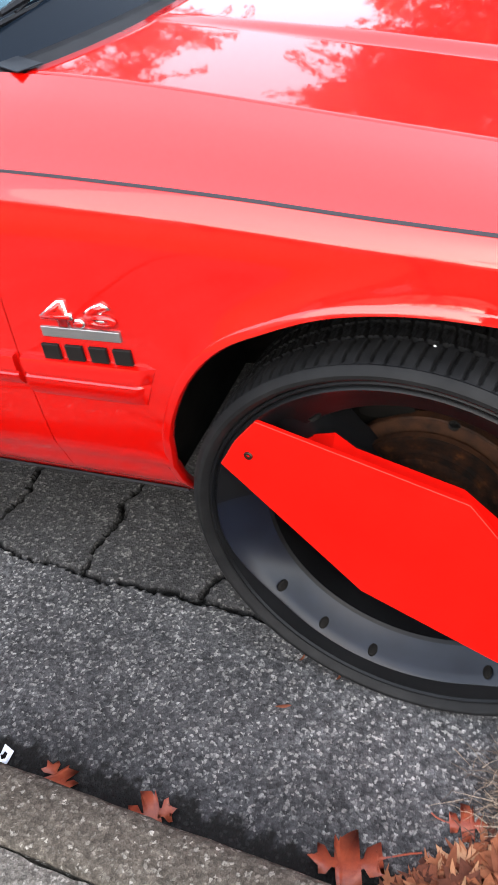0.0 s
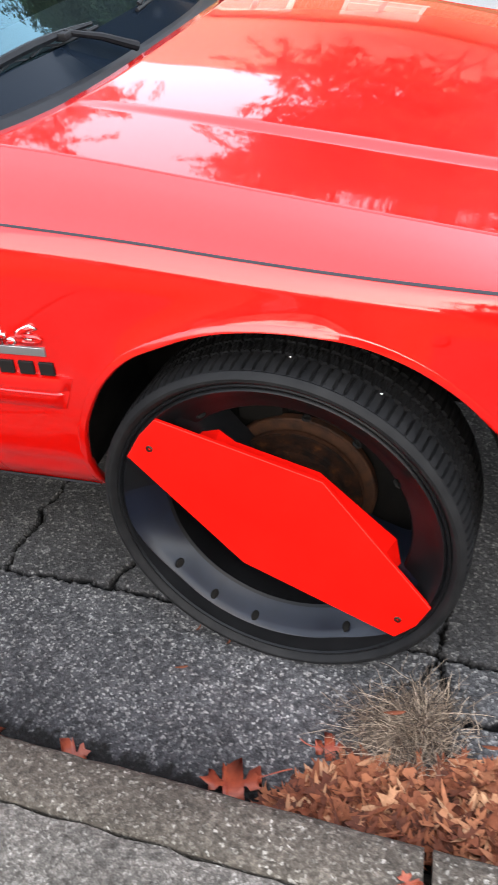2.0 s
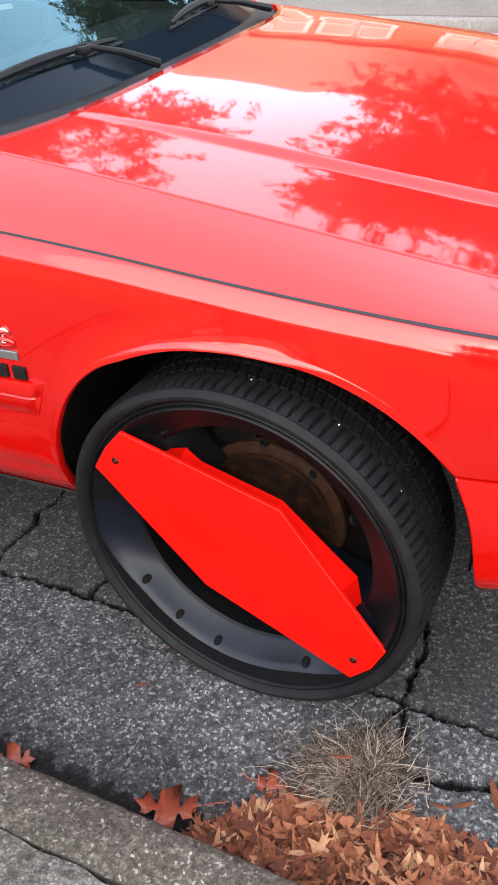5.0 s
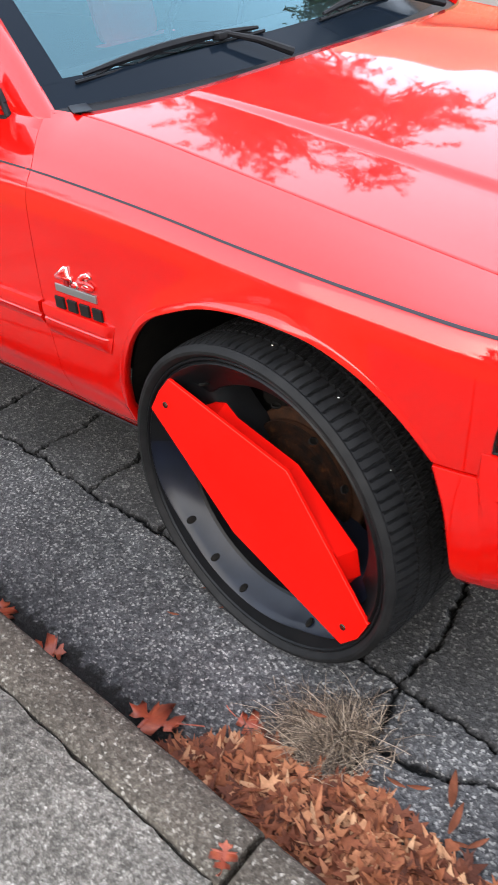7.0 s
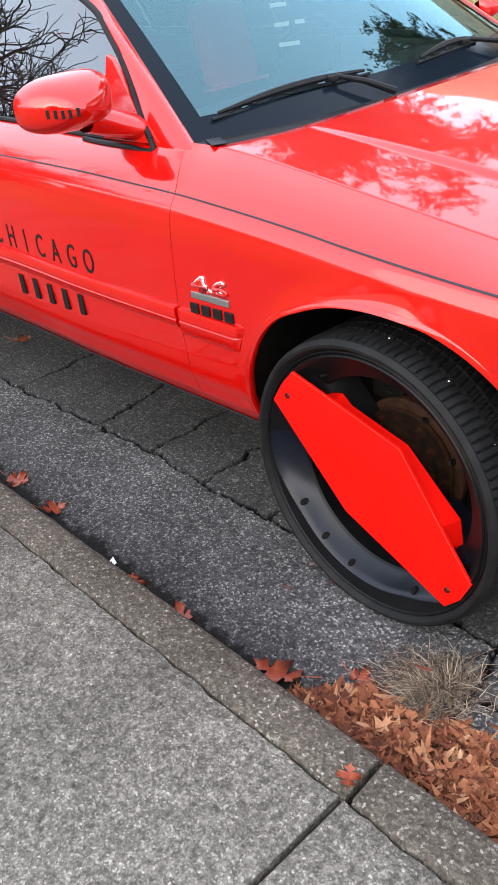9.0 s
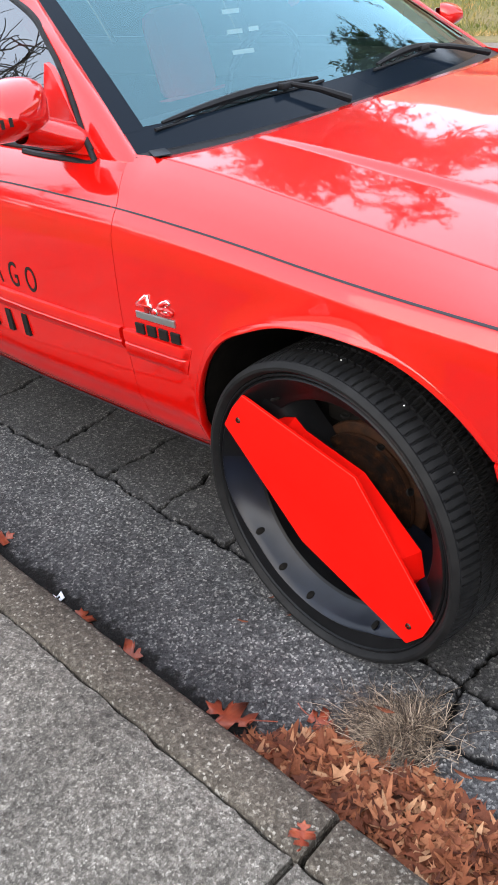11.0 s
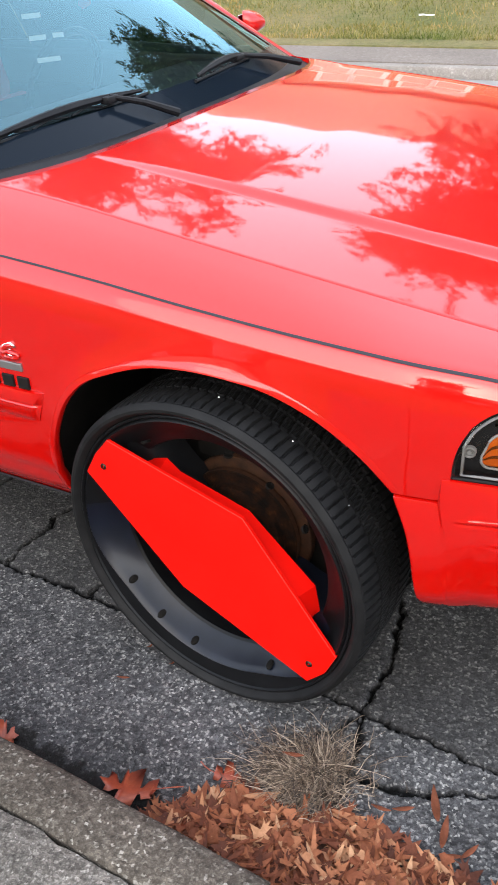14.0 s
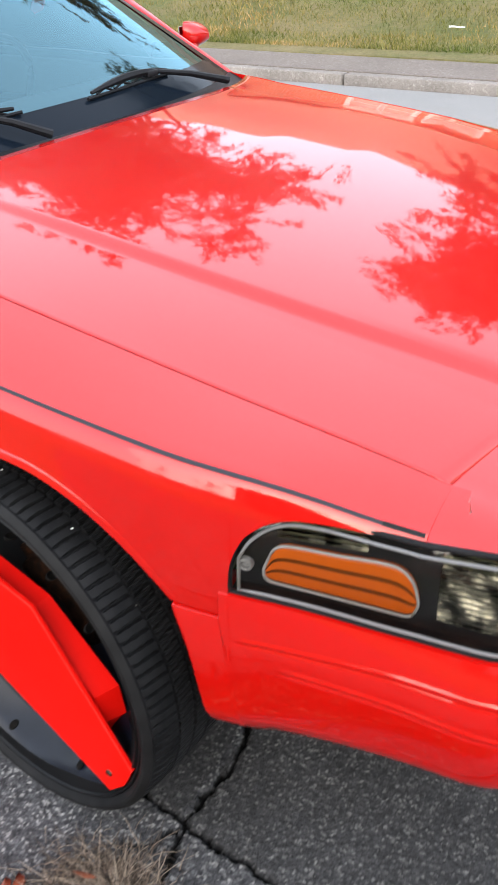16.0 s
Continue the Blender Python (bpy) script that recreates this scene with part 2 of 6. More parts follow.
def mineral(name, dark, mid, pale, cell, pale_share, tone_scale, tone, bump=0.4, rough=0.9, cloud=0.0):
    """Stones of random tone in a binder, clouded at several scales."""
    m = material(name, mid, rough, 0, 0, 0.08)
    n, l, b = nodes(m)
    vec = coords(m)
    warp = n.new("ShaderNodeTexNoise")
    warp.inputs["Scale"].default_value, warp.inputs["Detail"].default_value = cell * 0.8, 3.0
    l.new(vec, warp.inputs["Vector"])
    add = n.new("ShaderNodeVectorMath"); add.operation = "MULTIPLY_ADD"
    add.inputs[1].default_value = (1.9 / cell,) * 3
    l.new(warp.outputs["Color"], add.inputs[0]); l.new(vec, add.inputs[2])
    vo = n.new("ShaderNodeTexVoronoi")
    vo.inputs["Scale"].default_value = cell
    l.new(add.outputs[0], vo.inputs["Vector"])
    sep = n.new("ShaderNodeSeparateColor")
    l.new(vo.outputs["Color"], sep.inputs[0])
    lift = lambda f: tuple(a + (c - a) * f for a, c in zip(mid, pale))
    low = lambda f: tuple(a + (c - a) * f for a, c in zip(dark, mid))
    stone = ramp_of(m, sep.outputs[0], [(0.0, low(0.2)), (0.35, low(0.7)), (0.7, mid), (1 - pale_share, lift(0.25)), (1.0, pale)])
    edge = ramp_of(m, vo.outputs["Distance"], [(0.45, (0.0, 0.0, 0.0)), (0.9, (1.0, 1.0, 1.0))])
    base = mix_of(m, edge, stone, low(0.35))
    grain = ramp_of(m, noise_of(m, cell * 2.4, 4, 0.7, vec), [(0.25, (0.5, 0.5, 0.5)), (0.75, (1.45, 1.45, 1.45))])
    base = mix_of(m, 0.85, base, mix_of(m, 1.0, base, grain, "MULTIPLY"))
    if cloud:
        c1 = ramp_of(m, noise_of(m, 55.0, 8, 0.78, vec), [(0.32, (1 - cloud,) * 3), (0.5, (1.0, 1.0, 1.0)), (0.66, (1 + cloud * 1.3,) * 3)])
        base = mix_of(m, 1.0, base, c1, "MULTIPLY")
    slow = ramp_of(m, noise_of(m, tone_scale, 5, 0.6, vec), [(0.3, (1 - tone,) * 3), (0.7, (1 + tone,) * 3)])
    base = mix_of(m, 1.0, base, slow, "MULTIPLY")
    colour(m, base)
    bump_of(m, mix_of(m, 0.5, vo.outputs["Distance"], noise_of(m, cell * 1.5, 5, 0.65, vec)), bump, 0.004)
    return m, base


ASPHALT, asphalt_base = mineral("worn_asphalt", (0.011, 0.011, 0.012), (0.069, 0.068, 0.070), (0.215, 0.209, 0.20), 168, 0.20, 2.6, 0.36, 1.0, rough=0.8, cloud=0.42)
CONCRETE, _ = mineral("pavement_concrete", (0.048, 0.043, 0.037), (0.125, 0.115, 0.102), (0.215, 0.202, 0.18), 200, 0.15, 3.0, 0.24, 0.7, cloud=0.62)
KERB, _ = mineral("kerb_concrete", (0.033, 0.0275, 0.0225), (0.078, 0.067, 0.055), (0.215, 0.200, 0.176), 165, 0.09, 5.0, 0.25, 0.55, cloud=0.45)



# ---- ground, road, pavement ----
SKEW = -0.1


def kerb_y(x):
    """The street edge of the kerb's top."""
    return -0.437 + SKEW * x


def road_z(x, y):
    d = y - kerb_y(x)
    return -0.004 + 0.006 * noise.noise((x * 1.3, y * 1.3, 0)) - 0.014 * max(0.0, min(1.0, (0.2 - d) / 0.2)) ** 2


CRACKS = [
    [(-4.0, 0.32), (-1.86, 0.19), (-1.42, 0.164), (-1.014, 0.14), (-0.733, 0.097), (-0.466, 0.085), (-0.317, 0.062), (-0.05, 0.05), (0.25, 0.002), (0.334, -0.015)],
    [(-1.79, 0.56), (-1.84, 0.2)], [(-1.317, 0.52), (-1.302, 0.173)], [(-0.93, 0.6), (-0.962, 0.484), (-1.014, 0.14)],
    [(-0.68, 0.5), (-0.703, 0.357), (-0.733, 0.097)], [(-0.38, 0.3), (-0.43, 0.09)], [(-1.6, 0.55), (-1.42, 0.52), (-1.1, 0.53), (-0.7, 0.5)],
    [(0.30, 0.6), (0.324, 0.341), (0.363, 0.133), (0.334, -0.015), (0.35, -0.056), (0.37, -0.18), (0.36, -0.33)],
    [(0.334, -0.015), (0.462, -0.033), (0.599, -0.05), (0.682, -0.064), (0.771, -0.066), (1.1, -0.12), (1.8, -0.1)],
    [(0.39, -0.172), (0.48, -0.165), (0.587, -0.129), (0.686, -0.075)],
    [(0.655, -0.105), (0.72, -0.100), (0.80, -0.075)], [(0.27, -0.10), (0.31, -0.07), (0.335, -0.02)],
]


def crack_depth(xs, ys):
    """Distance to the nearest crack over a grid of places, with wandering edges."""
    wander = np.array([[[sum(h * noise.noise((x * f, y * f, k + i * 4)) for i, (f, h) in enumerate(((14, 0.018), (48, 0.009), (130, 0.005)))) for k in (3, 23)] for y in ys] for x in xs])
    wx, wy = xs[:, None] + wander[..., 0], ys[None, :] + wander[..., 1]
    best = np.full(wx.shape, 9.0)
    for line in CRACKS:
        for (x0, y0), (x1, y1) in zip(line, line[1:]):
            dx, dy = x1 - x0, y1 - y0
            t = np.clip(((wx - x0) * dx + (wy - y0) * dy) / (dx * dx + dy * dy), 0, 1)
            best = np.minimum(best, np.hypot(wx - x0 - t * dx, wy - y0 - t * dy))
    return best


def build_road():
    xs = np.linspace(-2.0, 1.3, 601)
    ys = np.linspace(-0.58, 0.62, 219)
    depth = crack_depth(xs, ys)
    bm = bmesh.new()
    lay = bm.verts.layers.float_color.new("wear_tone")
    rows = []
    for i, x in enumerate(xs):
        row = []
        for j, y in enumerate(ys):
            d = depth[i, j]
            w = max(0.003, 0.0078 + 0.006 * noise.noise((x * 6, y * 6, 1)) + 0.005 * noise.noise((x * 28, y * 28, 5)))
            k = max(0.0, 1 - d / w) if w > 0 else 0
            z = road_z(x, y) - 0.016 * min(1, 1.6 * k)
            v = bm.verts.new((x, y, z))
            side = 1.0 if (y > spl(x, CRACKS[0]) and x < 0.33) or (x > 0.345 and y > spl(x, CRACKS[8])) else 0.0
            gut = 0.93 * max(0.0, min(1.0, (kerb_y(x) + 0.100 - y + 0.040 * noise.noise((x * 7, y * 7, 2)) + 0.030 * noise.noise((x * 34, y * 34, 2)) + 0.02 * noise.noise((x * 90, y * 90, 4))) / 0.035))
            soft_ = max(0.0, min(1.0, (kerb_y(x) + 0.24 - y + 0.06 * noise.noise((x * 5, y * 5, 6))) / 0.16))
            # red: cracks, green: darker beyond the crack lines, blue: darker towards the kerb
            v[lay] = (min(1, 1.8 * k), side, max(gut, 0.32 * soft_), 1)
            row.append(v)
        rows.append(row)
    for a, b in zip(rows, rows[1:]):
        for j in range(len(a) - 1):
            bm.faces.new((a[j], b[j], b[j + 1], a[j + 1]))
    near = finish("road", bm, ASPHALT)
    bm = bmesh.new()
    lay = bm.verts.layers.float_color.new("wear_tone")
    def sheet(x0, x1, y0, y1, nx, ny):
        vs = []
        for i in range(nx + 1):
            x = x0 + (x1 - x0) * i / nx
            # away from the car the sheet's outer edges follow the line of the street
            off = SKEW * (x - (-2.0 if x < -2.0 else 1.3)) if (x < -2.0 or x > 1.3) else 0.0
            ya = y0 + off
            yb = 6.52 + SKEW * x if y1 > 6 else y1 + off
            vs.append([bm.verts.new((x, ya + (yb - ya) * j / ny, road_z(x, ya + (yb - ya) * j / ny))) for j in range(ny + 1)])
        for a, b in zip(vs, vs[1:]):
            for j in range(ny):
                bm.faces.new((a[j], b[j], b[j+1], a[j+1]))
        for r in vs:
            for v in r:
                v[lay] = (0, 1, 0, 1)
    sheet(-60, -2.0, -0.60, 0.62, 60, 8)
    sheet(1.3, 60, -0.58, 0.62, 60, 6)
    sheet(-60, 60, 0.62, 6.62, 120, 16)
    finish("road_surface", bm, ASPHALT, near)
    return near


n_, l_, _ = nodes(ASPHALT)
wear_tone = n_.new("ShaderNodeVertexColor"); wear_tone.layer_name = "wear_tone"
wsep = n_.new("ShaderNodeSeparateColor"); l_.new(wear_tone.outputs[0], wsep.inputs[0])
a_col = mix_of(ASPHALT, wsep.outputs[1], asphalt_base, mix_of(ASPHALT, 0.5, asphalt_base, (0.024, 0.023, 0.022)))
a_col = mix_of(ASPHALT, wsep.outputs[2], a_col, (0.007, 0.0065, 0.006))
a_col = mix_of(ASPHALT, wsep.outputs[0], a_col, (0.003, 0.003, 0.003))
# grazing sheen of the far half, painted in as a paler tone
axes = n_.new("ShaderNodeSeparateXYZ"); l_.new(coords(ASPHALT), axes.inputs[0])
far_sheen = n_.new("ShaderNodeMapRange"); l_.new(axes.outputs[1], far_sheen.inputs[0])
far_sheen.inputs[1].default_value, far_sheen.inputs[2].default_value = 2.2, 4.2
a_col = mix_of(ASPHALT, far_sheen.outputs[0], a_col, mix_of(ASPHALT, 0.7, asphalt_base, (0.30, 0.295, 0.29)))
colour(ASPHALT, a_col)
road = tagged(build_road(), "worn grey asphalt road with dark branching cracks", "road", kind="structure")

GRASS_GROUND = material("lawn", (0.10, 0.11, 0.04), 0.95)
lawn = ramp_of(GRASS_GROUND, noise_of(GRASS_GROUND, 0.8, 6, 0.65), [(0.3, (0.075, 0.105, 0.022)), (0.5, (0.145, 0.130, 0.046)), (0.7, (0.21, 0.165, 0.08))])
lawn2 = ramp_of(GRASS_GROUND, noise_of(GRASS_GROUND, 22.0, 5, 0.7), [(0.25, (0.6, 0.6, 0.6)), (0.75, (1.3, 1.3, 1.3))])
colour(GRASS_GROUND, mix_of(GRASS_GROUND, 1.0, lawn, lawn2, "MULTIPLY"))
bump_of(GRASS_GROUND, noise_of(GRASS_GROUND, 60.0, 4, 0.7), 0.8, 0.03)

bm = bmesh.new()
def ground_h(x, v):
    y = v
    if v > 7.4:
        return 0.10 + 0.012 * (v - 7.4) + 0.17 * max(0.0, min(v, 17.0) - 8.6) + 0.02 * noise.noise((x * 0.7, y * 0.7, 0))
    if v < -2.15:
        return 0.12 + 0.02 * noise.noise((x * 0.7, y * 0.7, 0))
    return -0.12
gx = [-900, -300, -100, -60] + [-60 + 2 * i for i in range(1, 60)] + [60, 100, 300, 900]
gy = [-900, -300, -100, -40, -20, -10, -5, -3, -2.16, -2.14, -1, 3, 7.39, 7.41, 8.5, 9.5, 11, 13, 16, 20, 26, 40, 100, 300, 900]
grid(bm, [[(x, v + SKEW * x, min(ground_h(x, v), 1.6)) for v in gy] for x in gx], flip=True)
tagged(finish("ground", bm, GRASS_GROUND), "patchy green and straw-coloured autumn lawn", "lawn", kind="structure")


BLADES = material("grass_blades", (0.08, 0.10, 0.03), 0.8, 0.0, 0.0, 0.2)
_n, _l, _b = nodes(BLADES)
geo_ = _n.new("ShaderNodeNewGeometry")
patch = ramp_of(BLADES, noise_of(BLADES, 0.9, 5, 0.6), [(0.36, (0.36, 0.52, 0.24)), (0.5, (0.78, 0.78, 0.62)), (0.64, (1.28, 1.02, 0.92))])
colour(BLADES, mix_of(BLADES, 1.0, ramp_of(BLADES, geo_.outputs["Random Per Island"], [(0.0, (0.08, 0.10, 0.018)), (0.4, (0.165, 0.16, 0.045)), (0.75, (0.27, 0.22, 0.09)), (1.0, (0.38, 0.31, 0.17))]), patch, "MULTIPLY"))
g = np.random.default_rng(4)
n = 90000
bx, bv = g.uniform(-9, 10, n), 7.75 + 6.0 * g.random(n) ** 1.6
by = bv + SKEW * bx
bz = np.array([ground_h(x, v) for x, v in zip(bx, bv)]) - 0.01
turn_, tall = g.uniform(0, 6.283, n), g.uniform(0.03, 0.075, n)
c = np.stack([bx, by, bz], 1)
sd = np.stack([np.cos(turn_), np.sin(turn_), np.zeros(n)], 1) * (0.004 + 0.004 * g.random(n))[:, None]
tip = np.stack([g.normal(0, 0.03, n), g.normal(0, 0.03, n), tall], 1)
co = np.stack([c - sd, c + sd, c + tip], 1).reshape(-1, 3)
me = bpy.data.meshes.new("lawn_grass")
me.from_pydata(co.tolist(), [], np.arange(n * 3).reshape(-1, 3).tolist())
me.materials.append(BLADES)
tagged(new("lawn_grass", me), "short dry green and straw lawn grass", "grass", kind="stuff")


def kerb_stone(x0, x1, yf, w, z0=-0.1, zt=0.088, zb=0.096):
    """A length of kerb whose street edge follows yf(x)."""
    n = max(2, int((x1 - x0) / 0.035))
    rows = []
    for i in range(n + 1):
        x = x0 + (x1 - x0) * i / n
        y = yf(x)
        c = 0.004 if 0 < i < n else 0.012
        jig = lambda k: 0.004 * noise.noise((x * 12, k, 4)) + 0.0025 * noise.noise((x * 45, k, 8))
        sec = [(y - 0.004, z0), (y, zt - 0.03 + jig(1)), (y - 0.004 + jig(2), zt - 0.012), (y - 0.012 + jig(3), zt - 0.002 - c * 0.3), (y - 0.03, zt + 0.002 + jig(4) * 0.4), (y - w * 0.5, (zt + zb) / 2 + jig(5) * 0.3), (y - w + 0.012, zb + jig(6) * 0.3), (y - w + 0.002 + jig(7) * 0.6, zb - 0.008), (y - w, z0)]
        rows.append([(x, a, b) for a, b in sec])
    bm = bmesh.new()
    vs = grid(bm, rows, flip=False)
    bm.faces.new(vs[0]); bm.faces.new(vs[-1][::-1])
    bmesh.ops.recalc_face_normals(bm, faces=bm.faces)
    return bm


near_kerb = tagged(finish("kerb", kerb_stone(-1.95, 0.331, kerb_y, 0.128), KERB, angle=60), "low weathered concrete kerb speckled with pale stones", "kerb", kind="structure")
for a, b in ((0.346, 2.6), (2.614, 5.6), (5.614, 12), (-5.0, -1.962), (-9, -5.012)):
    part("kerb_stone", kerb_stone(a, b, kerb_y, 0.128), KERB, near_kerb, angle=60)


def slab(x0, x1, y_front, y_end, zf, zb):
    n, m = max(2, int((x1 - x0) / 0.02)), 14
    rows = []
    for i in range(n + 1):
        x = x0 + (x1 - x0) * i / n
        ya = y_front(x)
        y1 = y_end + SKEW * x
        row = [(x, ya, -0.1)]
        for j in range(m + 1):
            t = (j / m) ** 1.5
            y = ya + (y1 - ya) * t
            edge = min(1.0, min(abs(x - x0), abs(x1 - x), abs(y - ya), abs(y - y1)) / 0.012)
            z = zf + (zb - zf) * t + 0.003 * noise.noise((x * 6, y * 6, 2)) - 0.006 * (1 - edge)
            row.append((x - SKEW * (y - ya), y + (0.006 * noise.noise((x * 14, 1, 3)) + 0.004 * noise.noise((x * 55, 1, 7)) if j == 0 else 0), z))
        row.append((x - SKEW * (y1 - ya), y1, -0.1))
        rows.append(row)
    bm = bmesh.new()
    vs = grid(bm, rows, flip=True)
    bm.faces.new(vs[0]); bm.faces.new(vs[-1])
    bmesh.ops.recalc_face_normals(bm, faces=bm.faces)
    return bm


kb = lambda x: kerb_y(x) - 0.1325
pavement = tagged(finish("pavement", slab(-1.2, 0.318, kb, -2.15, 0.097, 0.125), CONCRETE, angle=50), "pale grey concrete pavement slabs with dark joints", "pavement", kind="structure")
for a, b in ((0.332, 1.85), (1.864, 3.4), (3.414, 12.0), (-2.73, -1.214), (-9, -2.744)):
    part("slab", slab(a, b, kb, -2.15, 0.097, 0.125), CONCRETE, pavement, angle=50)
bm = bmesh.new()
DIRT = material("joint_dirt", (0.025, 0.021, 0.017), 1.0)
colour(DIRT, ramp_of(DIRT, noise_of(DIRT, 80.0), [(0.3, (0.012, 0.010, 0.008)), (0.7, (0.05, 0.042, 0.032))]))
grid(bm, [[(x, kerb_y(x) + 0.01, -0.03), (x, kerb_y(x) - 0.02, 0.0), (x, kerb_y(x) - 0.11, 0.05), (x, kerb_y(x) - 0.14, 0.07), (x, -2.15 + SKEW * x, 0.075)] for x in np.linspace(-9, 12, 211)], flip=True)
part("joint_bed", bm, DIRT, pavement)

# far side of the street
FAR_KERB, _ = mineral("far_kerb_concrete", (0.17, 0.155, 0.14), (0.22, 0.20, 0.185), (0.29, 0.27, 0.25), 60, 0.1, 1.5, 0.2, 0.3)
FAR = Matrix.Rotation(math.atan(SKEW), 4, "Z")
far_kerb = None
for a, b in ((-8.0, -3.01), (-2.99, 3.0), (3.02, 9.0), (9.02, 16), (-14, -8.02), (-40, -14.02), (16.02, 40)):
    bm = bmesh.new()
    box(bm, a, b, 6.52, 6.64, -0.1, 0.085, FAR, bevel=0.015)
    if far_kerb is None:
        far_kerb = tagged(finish("far_kerb", bm, FAR_KERB), "pale concrete kerb across the street", "kerb", kind="structure")
    else:
        part("kerb_stone", bm, FAR_KERB, far_kerb)
bm = bmesh.new()
box(bm, -40, 40, 6.645, 7.45, -0.1, 0.092, FAR)
FAR_PAVE, _ = mineral("far_pavement_concrete", (0.14, 0.12, 0.108), (0.178, 0.155, 0.14), (0.23, 0.21, 0.19), 60, 0.1, 0.8, 0.14, 0.3)
tagged(finish("far_pavement", bm, FAR_PAVE), "greyish tan pavement strip across the street", "pavement", kind="structure")

# ---- the car ----
YAW, ROLL = -0.05, radians(-1.2)
CAR = Matrix.Translation((0.01, 0, 0)) @ Matrix.Rotation(YAW, 4, "Z") @ Matrix.Rotation(ROLL, 4, "X")
YC = 0.915
car = new("car")
car.matrix_world = CAR
tagged(car, "glossy red four-door sedan on oversized wheels parked at the kerb", "car")

SILL = [(-4.4, 0.44), (-1.6, 0.386), (-0.98, 0.362), (-0.41, 0.346), (0.5, 0.33)]
SIDE = [(-4.4, -0.01), (-3.6, -0.035), (-1.2, -0.048), (-0.8, -0.041), (-0.4, -0.034), (0.2, -0.034), (0.39, -0.032), (0.49, -0.018), (0.6, 0.010), (0.74, 0.046)]
WAIST = [(-4.4, 1.00), (-1.3, 0.978), (-1.0, 0.972), (-0.78, 0.962), (-0.57, 0.951), (-0.38, 0.935), (-0.2, 0.917), (-0.04, 0.898), (0.17, 0.877), (0.39, 0.86), (0.51, 0.847), (0.6, 0.829), (0.67, 0.812), (0.75, 0.797)]
TOPY = [(-4.4, 0.14), (-1.4, 0.072), (-0.9, 0.07), (-0.64, 0.086), (-0.56, 0.116), (0.0, 0.125), (0.4, 0.14), (0.73, 0.156)]
TOPZ = [(-4.4, 1.07), (-1.4, 1.052), (-1.1, 1.04), (-0.9, 1.038), (-0.64, 1.046), (-0.56, 1.04), (-0.35, 1.012), (-0.15, 0.98), (0.0, 0.955), (0.2, 0.92), (0.4, 0.885), (0.6, 0.852), (0.73, 0.828)]
MOULD = [(-4.4, 0.72), (-1.37, 0.665), (-0.94, 0.645), (-0.6, 0.636), (-0.37, 0.632), (0.5, 0.63)]


def side_section(x):
    y, zs, zr, zm = spl(x, SIDE), spl(x, WAIST), spl(x, SILL), spl(x, MOULD)
    ty, tz = spl(x, TOPY), spl(x, TOPZ)
    sy = y + 0.029
    return [(x, y + 0.07, zr), (x, y + 0.040, zr + 0.045), (x, y + 0.026, zr + 0.085), (x, y + 0.012, zr + 0.128), (x, y + 0.004, zm - 0.06), (x, y, zm + 0.02),
            (x, y + 0.0005, zm + 0.4 * (zs - zm)), (x, y + 0.0032, zs - 0.085), (x, y + 0.0078, zs - 0.045), (x, y + 0.0150, zs - 0.022), (x, sy, zs), (x, sy + 0.24 * (ty - sy), zs + 0.40 * (tz - zs)),
            (x, sy + 0.6 * (ty - sy), zs + 0.74 * (tz - zs)), (x, ty, tz)]


def section_at_z(x, z):
    c = side_section(x)
    lo, hi = 0.0, 1.0
    for _ in range(26):
        mid = (lo + hi) / 2
        if cat(c, mid).z < z:
            lo = mid
        else:
            hi = mid
    return lo


def side_row(x, zbot, n=110):
    """Points of one column from the top edge down to zbot, at fixed steps of the section."""
    c = side_section(x)
    t0 = section_at_z(x, zbot) if zbot is not None else 0.0
    ts = [1 - j / n for j in range(n + 1) if 1 - j / n > t0 + 0.4 / n] + [t0]
    top = cat(c, 1.0)
    return [top + Vector((0, 0.0008, -0.030))] + [cat(c, t) for t in ts]


def skin(bm, rows):
    """Faces between columns of unequal length that start at the same top edge."""
    vs = [[bm.verts.new(p) for p in r] for r in rows]
    for a, b in zip(vs, vs[1:]):
        m = min(len(a), len(b)) - 1
        for k in range(m):
            bm.faces.new((a[k], a[k + 1], b[k + 1], b[k]))
        if abs(len(a) - len(b)) > 30:
            continue
        for k in range(m, len(a) - 1):
            bm.faces.new((a[k], a[k + 1], b[m]))
        for k in range(m, len(b) - 1):
            bm.faces.new((a[m], b[k + 1], b[k]))


def face_to(bm, d):
    """Turns an open sheet so that its outer side looks along d."""
    bm.normal_update()
    if sum(f.normal.dot(Vector(d)) * f.calc_area() for f in bm.faces) < 0:
        bmesh.ops.reverse_faces(bm, faces=bm.faces)


def mirrored(bm):
    b2 = bm.copy()
    for v in b2.verts:
        v.co.y = 2 * YC - v.co.y
    bmesh.ops.reverse_faces(b2, faces=b2.faces)
    return b2


def both(name, bm, mat, label="", th=0.0025, angle=40):
    b2 = mirrored(bm)
    obs = [part(name, bm, mat, car, label, angle=angle), part(name, b2, mat, car, label, angle=angle)]
    if th:
        for o in obs:
            thick(o, th, 0.0)
    return obs


GAP = [(0.3, -0.606), (0.65, -0.604), (0.88, -0.596), (0.955, -0.589), (0.99, -0.598), (1.046, -0.637)]


def warp_gap(p):
    """Bends the panel edge between wing and door to its real line."""
    w = max(0.0, 1 - abs(p.x + 0.604) / 0.12)
    w = w * w * (3 - 2 * w)
    return p + Vector(((spl(p.z, GAP) + 0.604) * w, 0, 0))


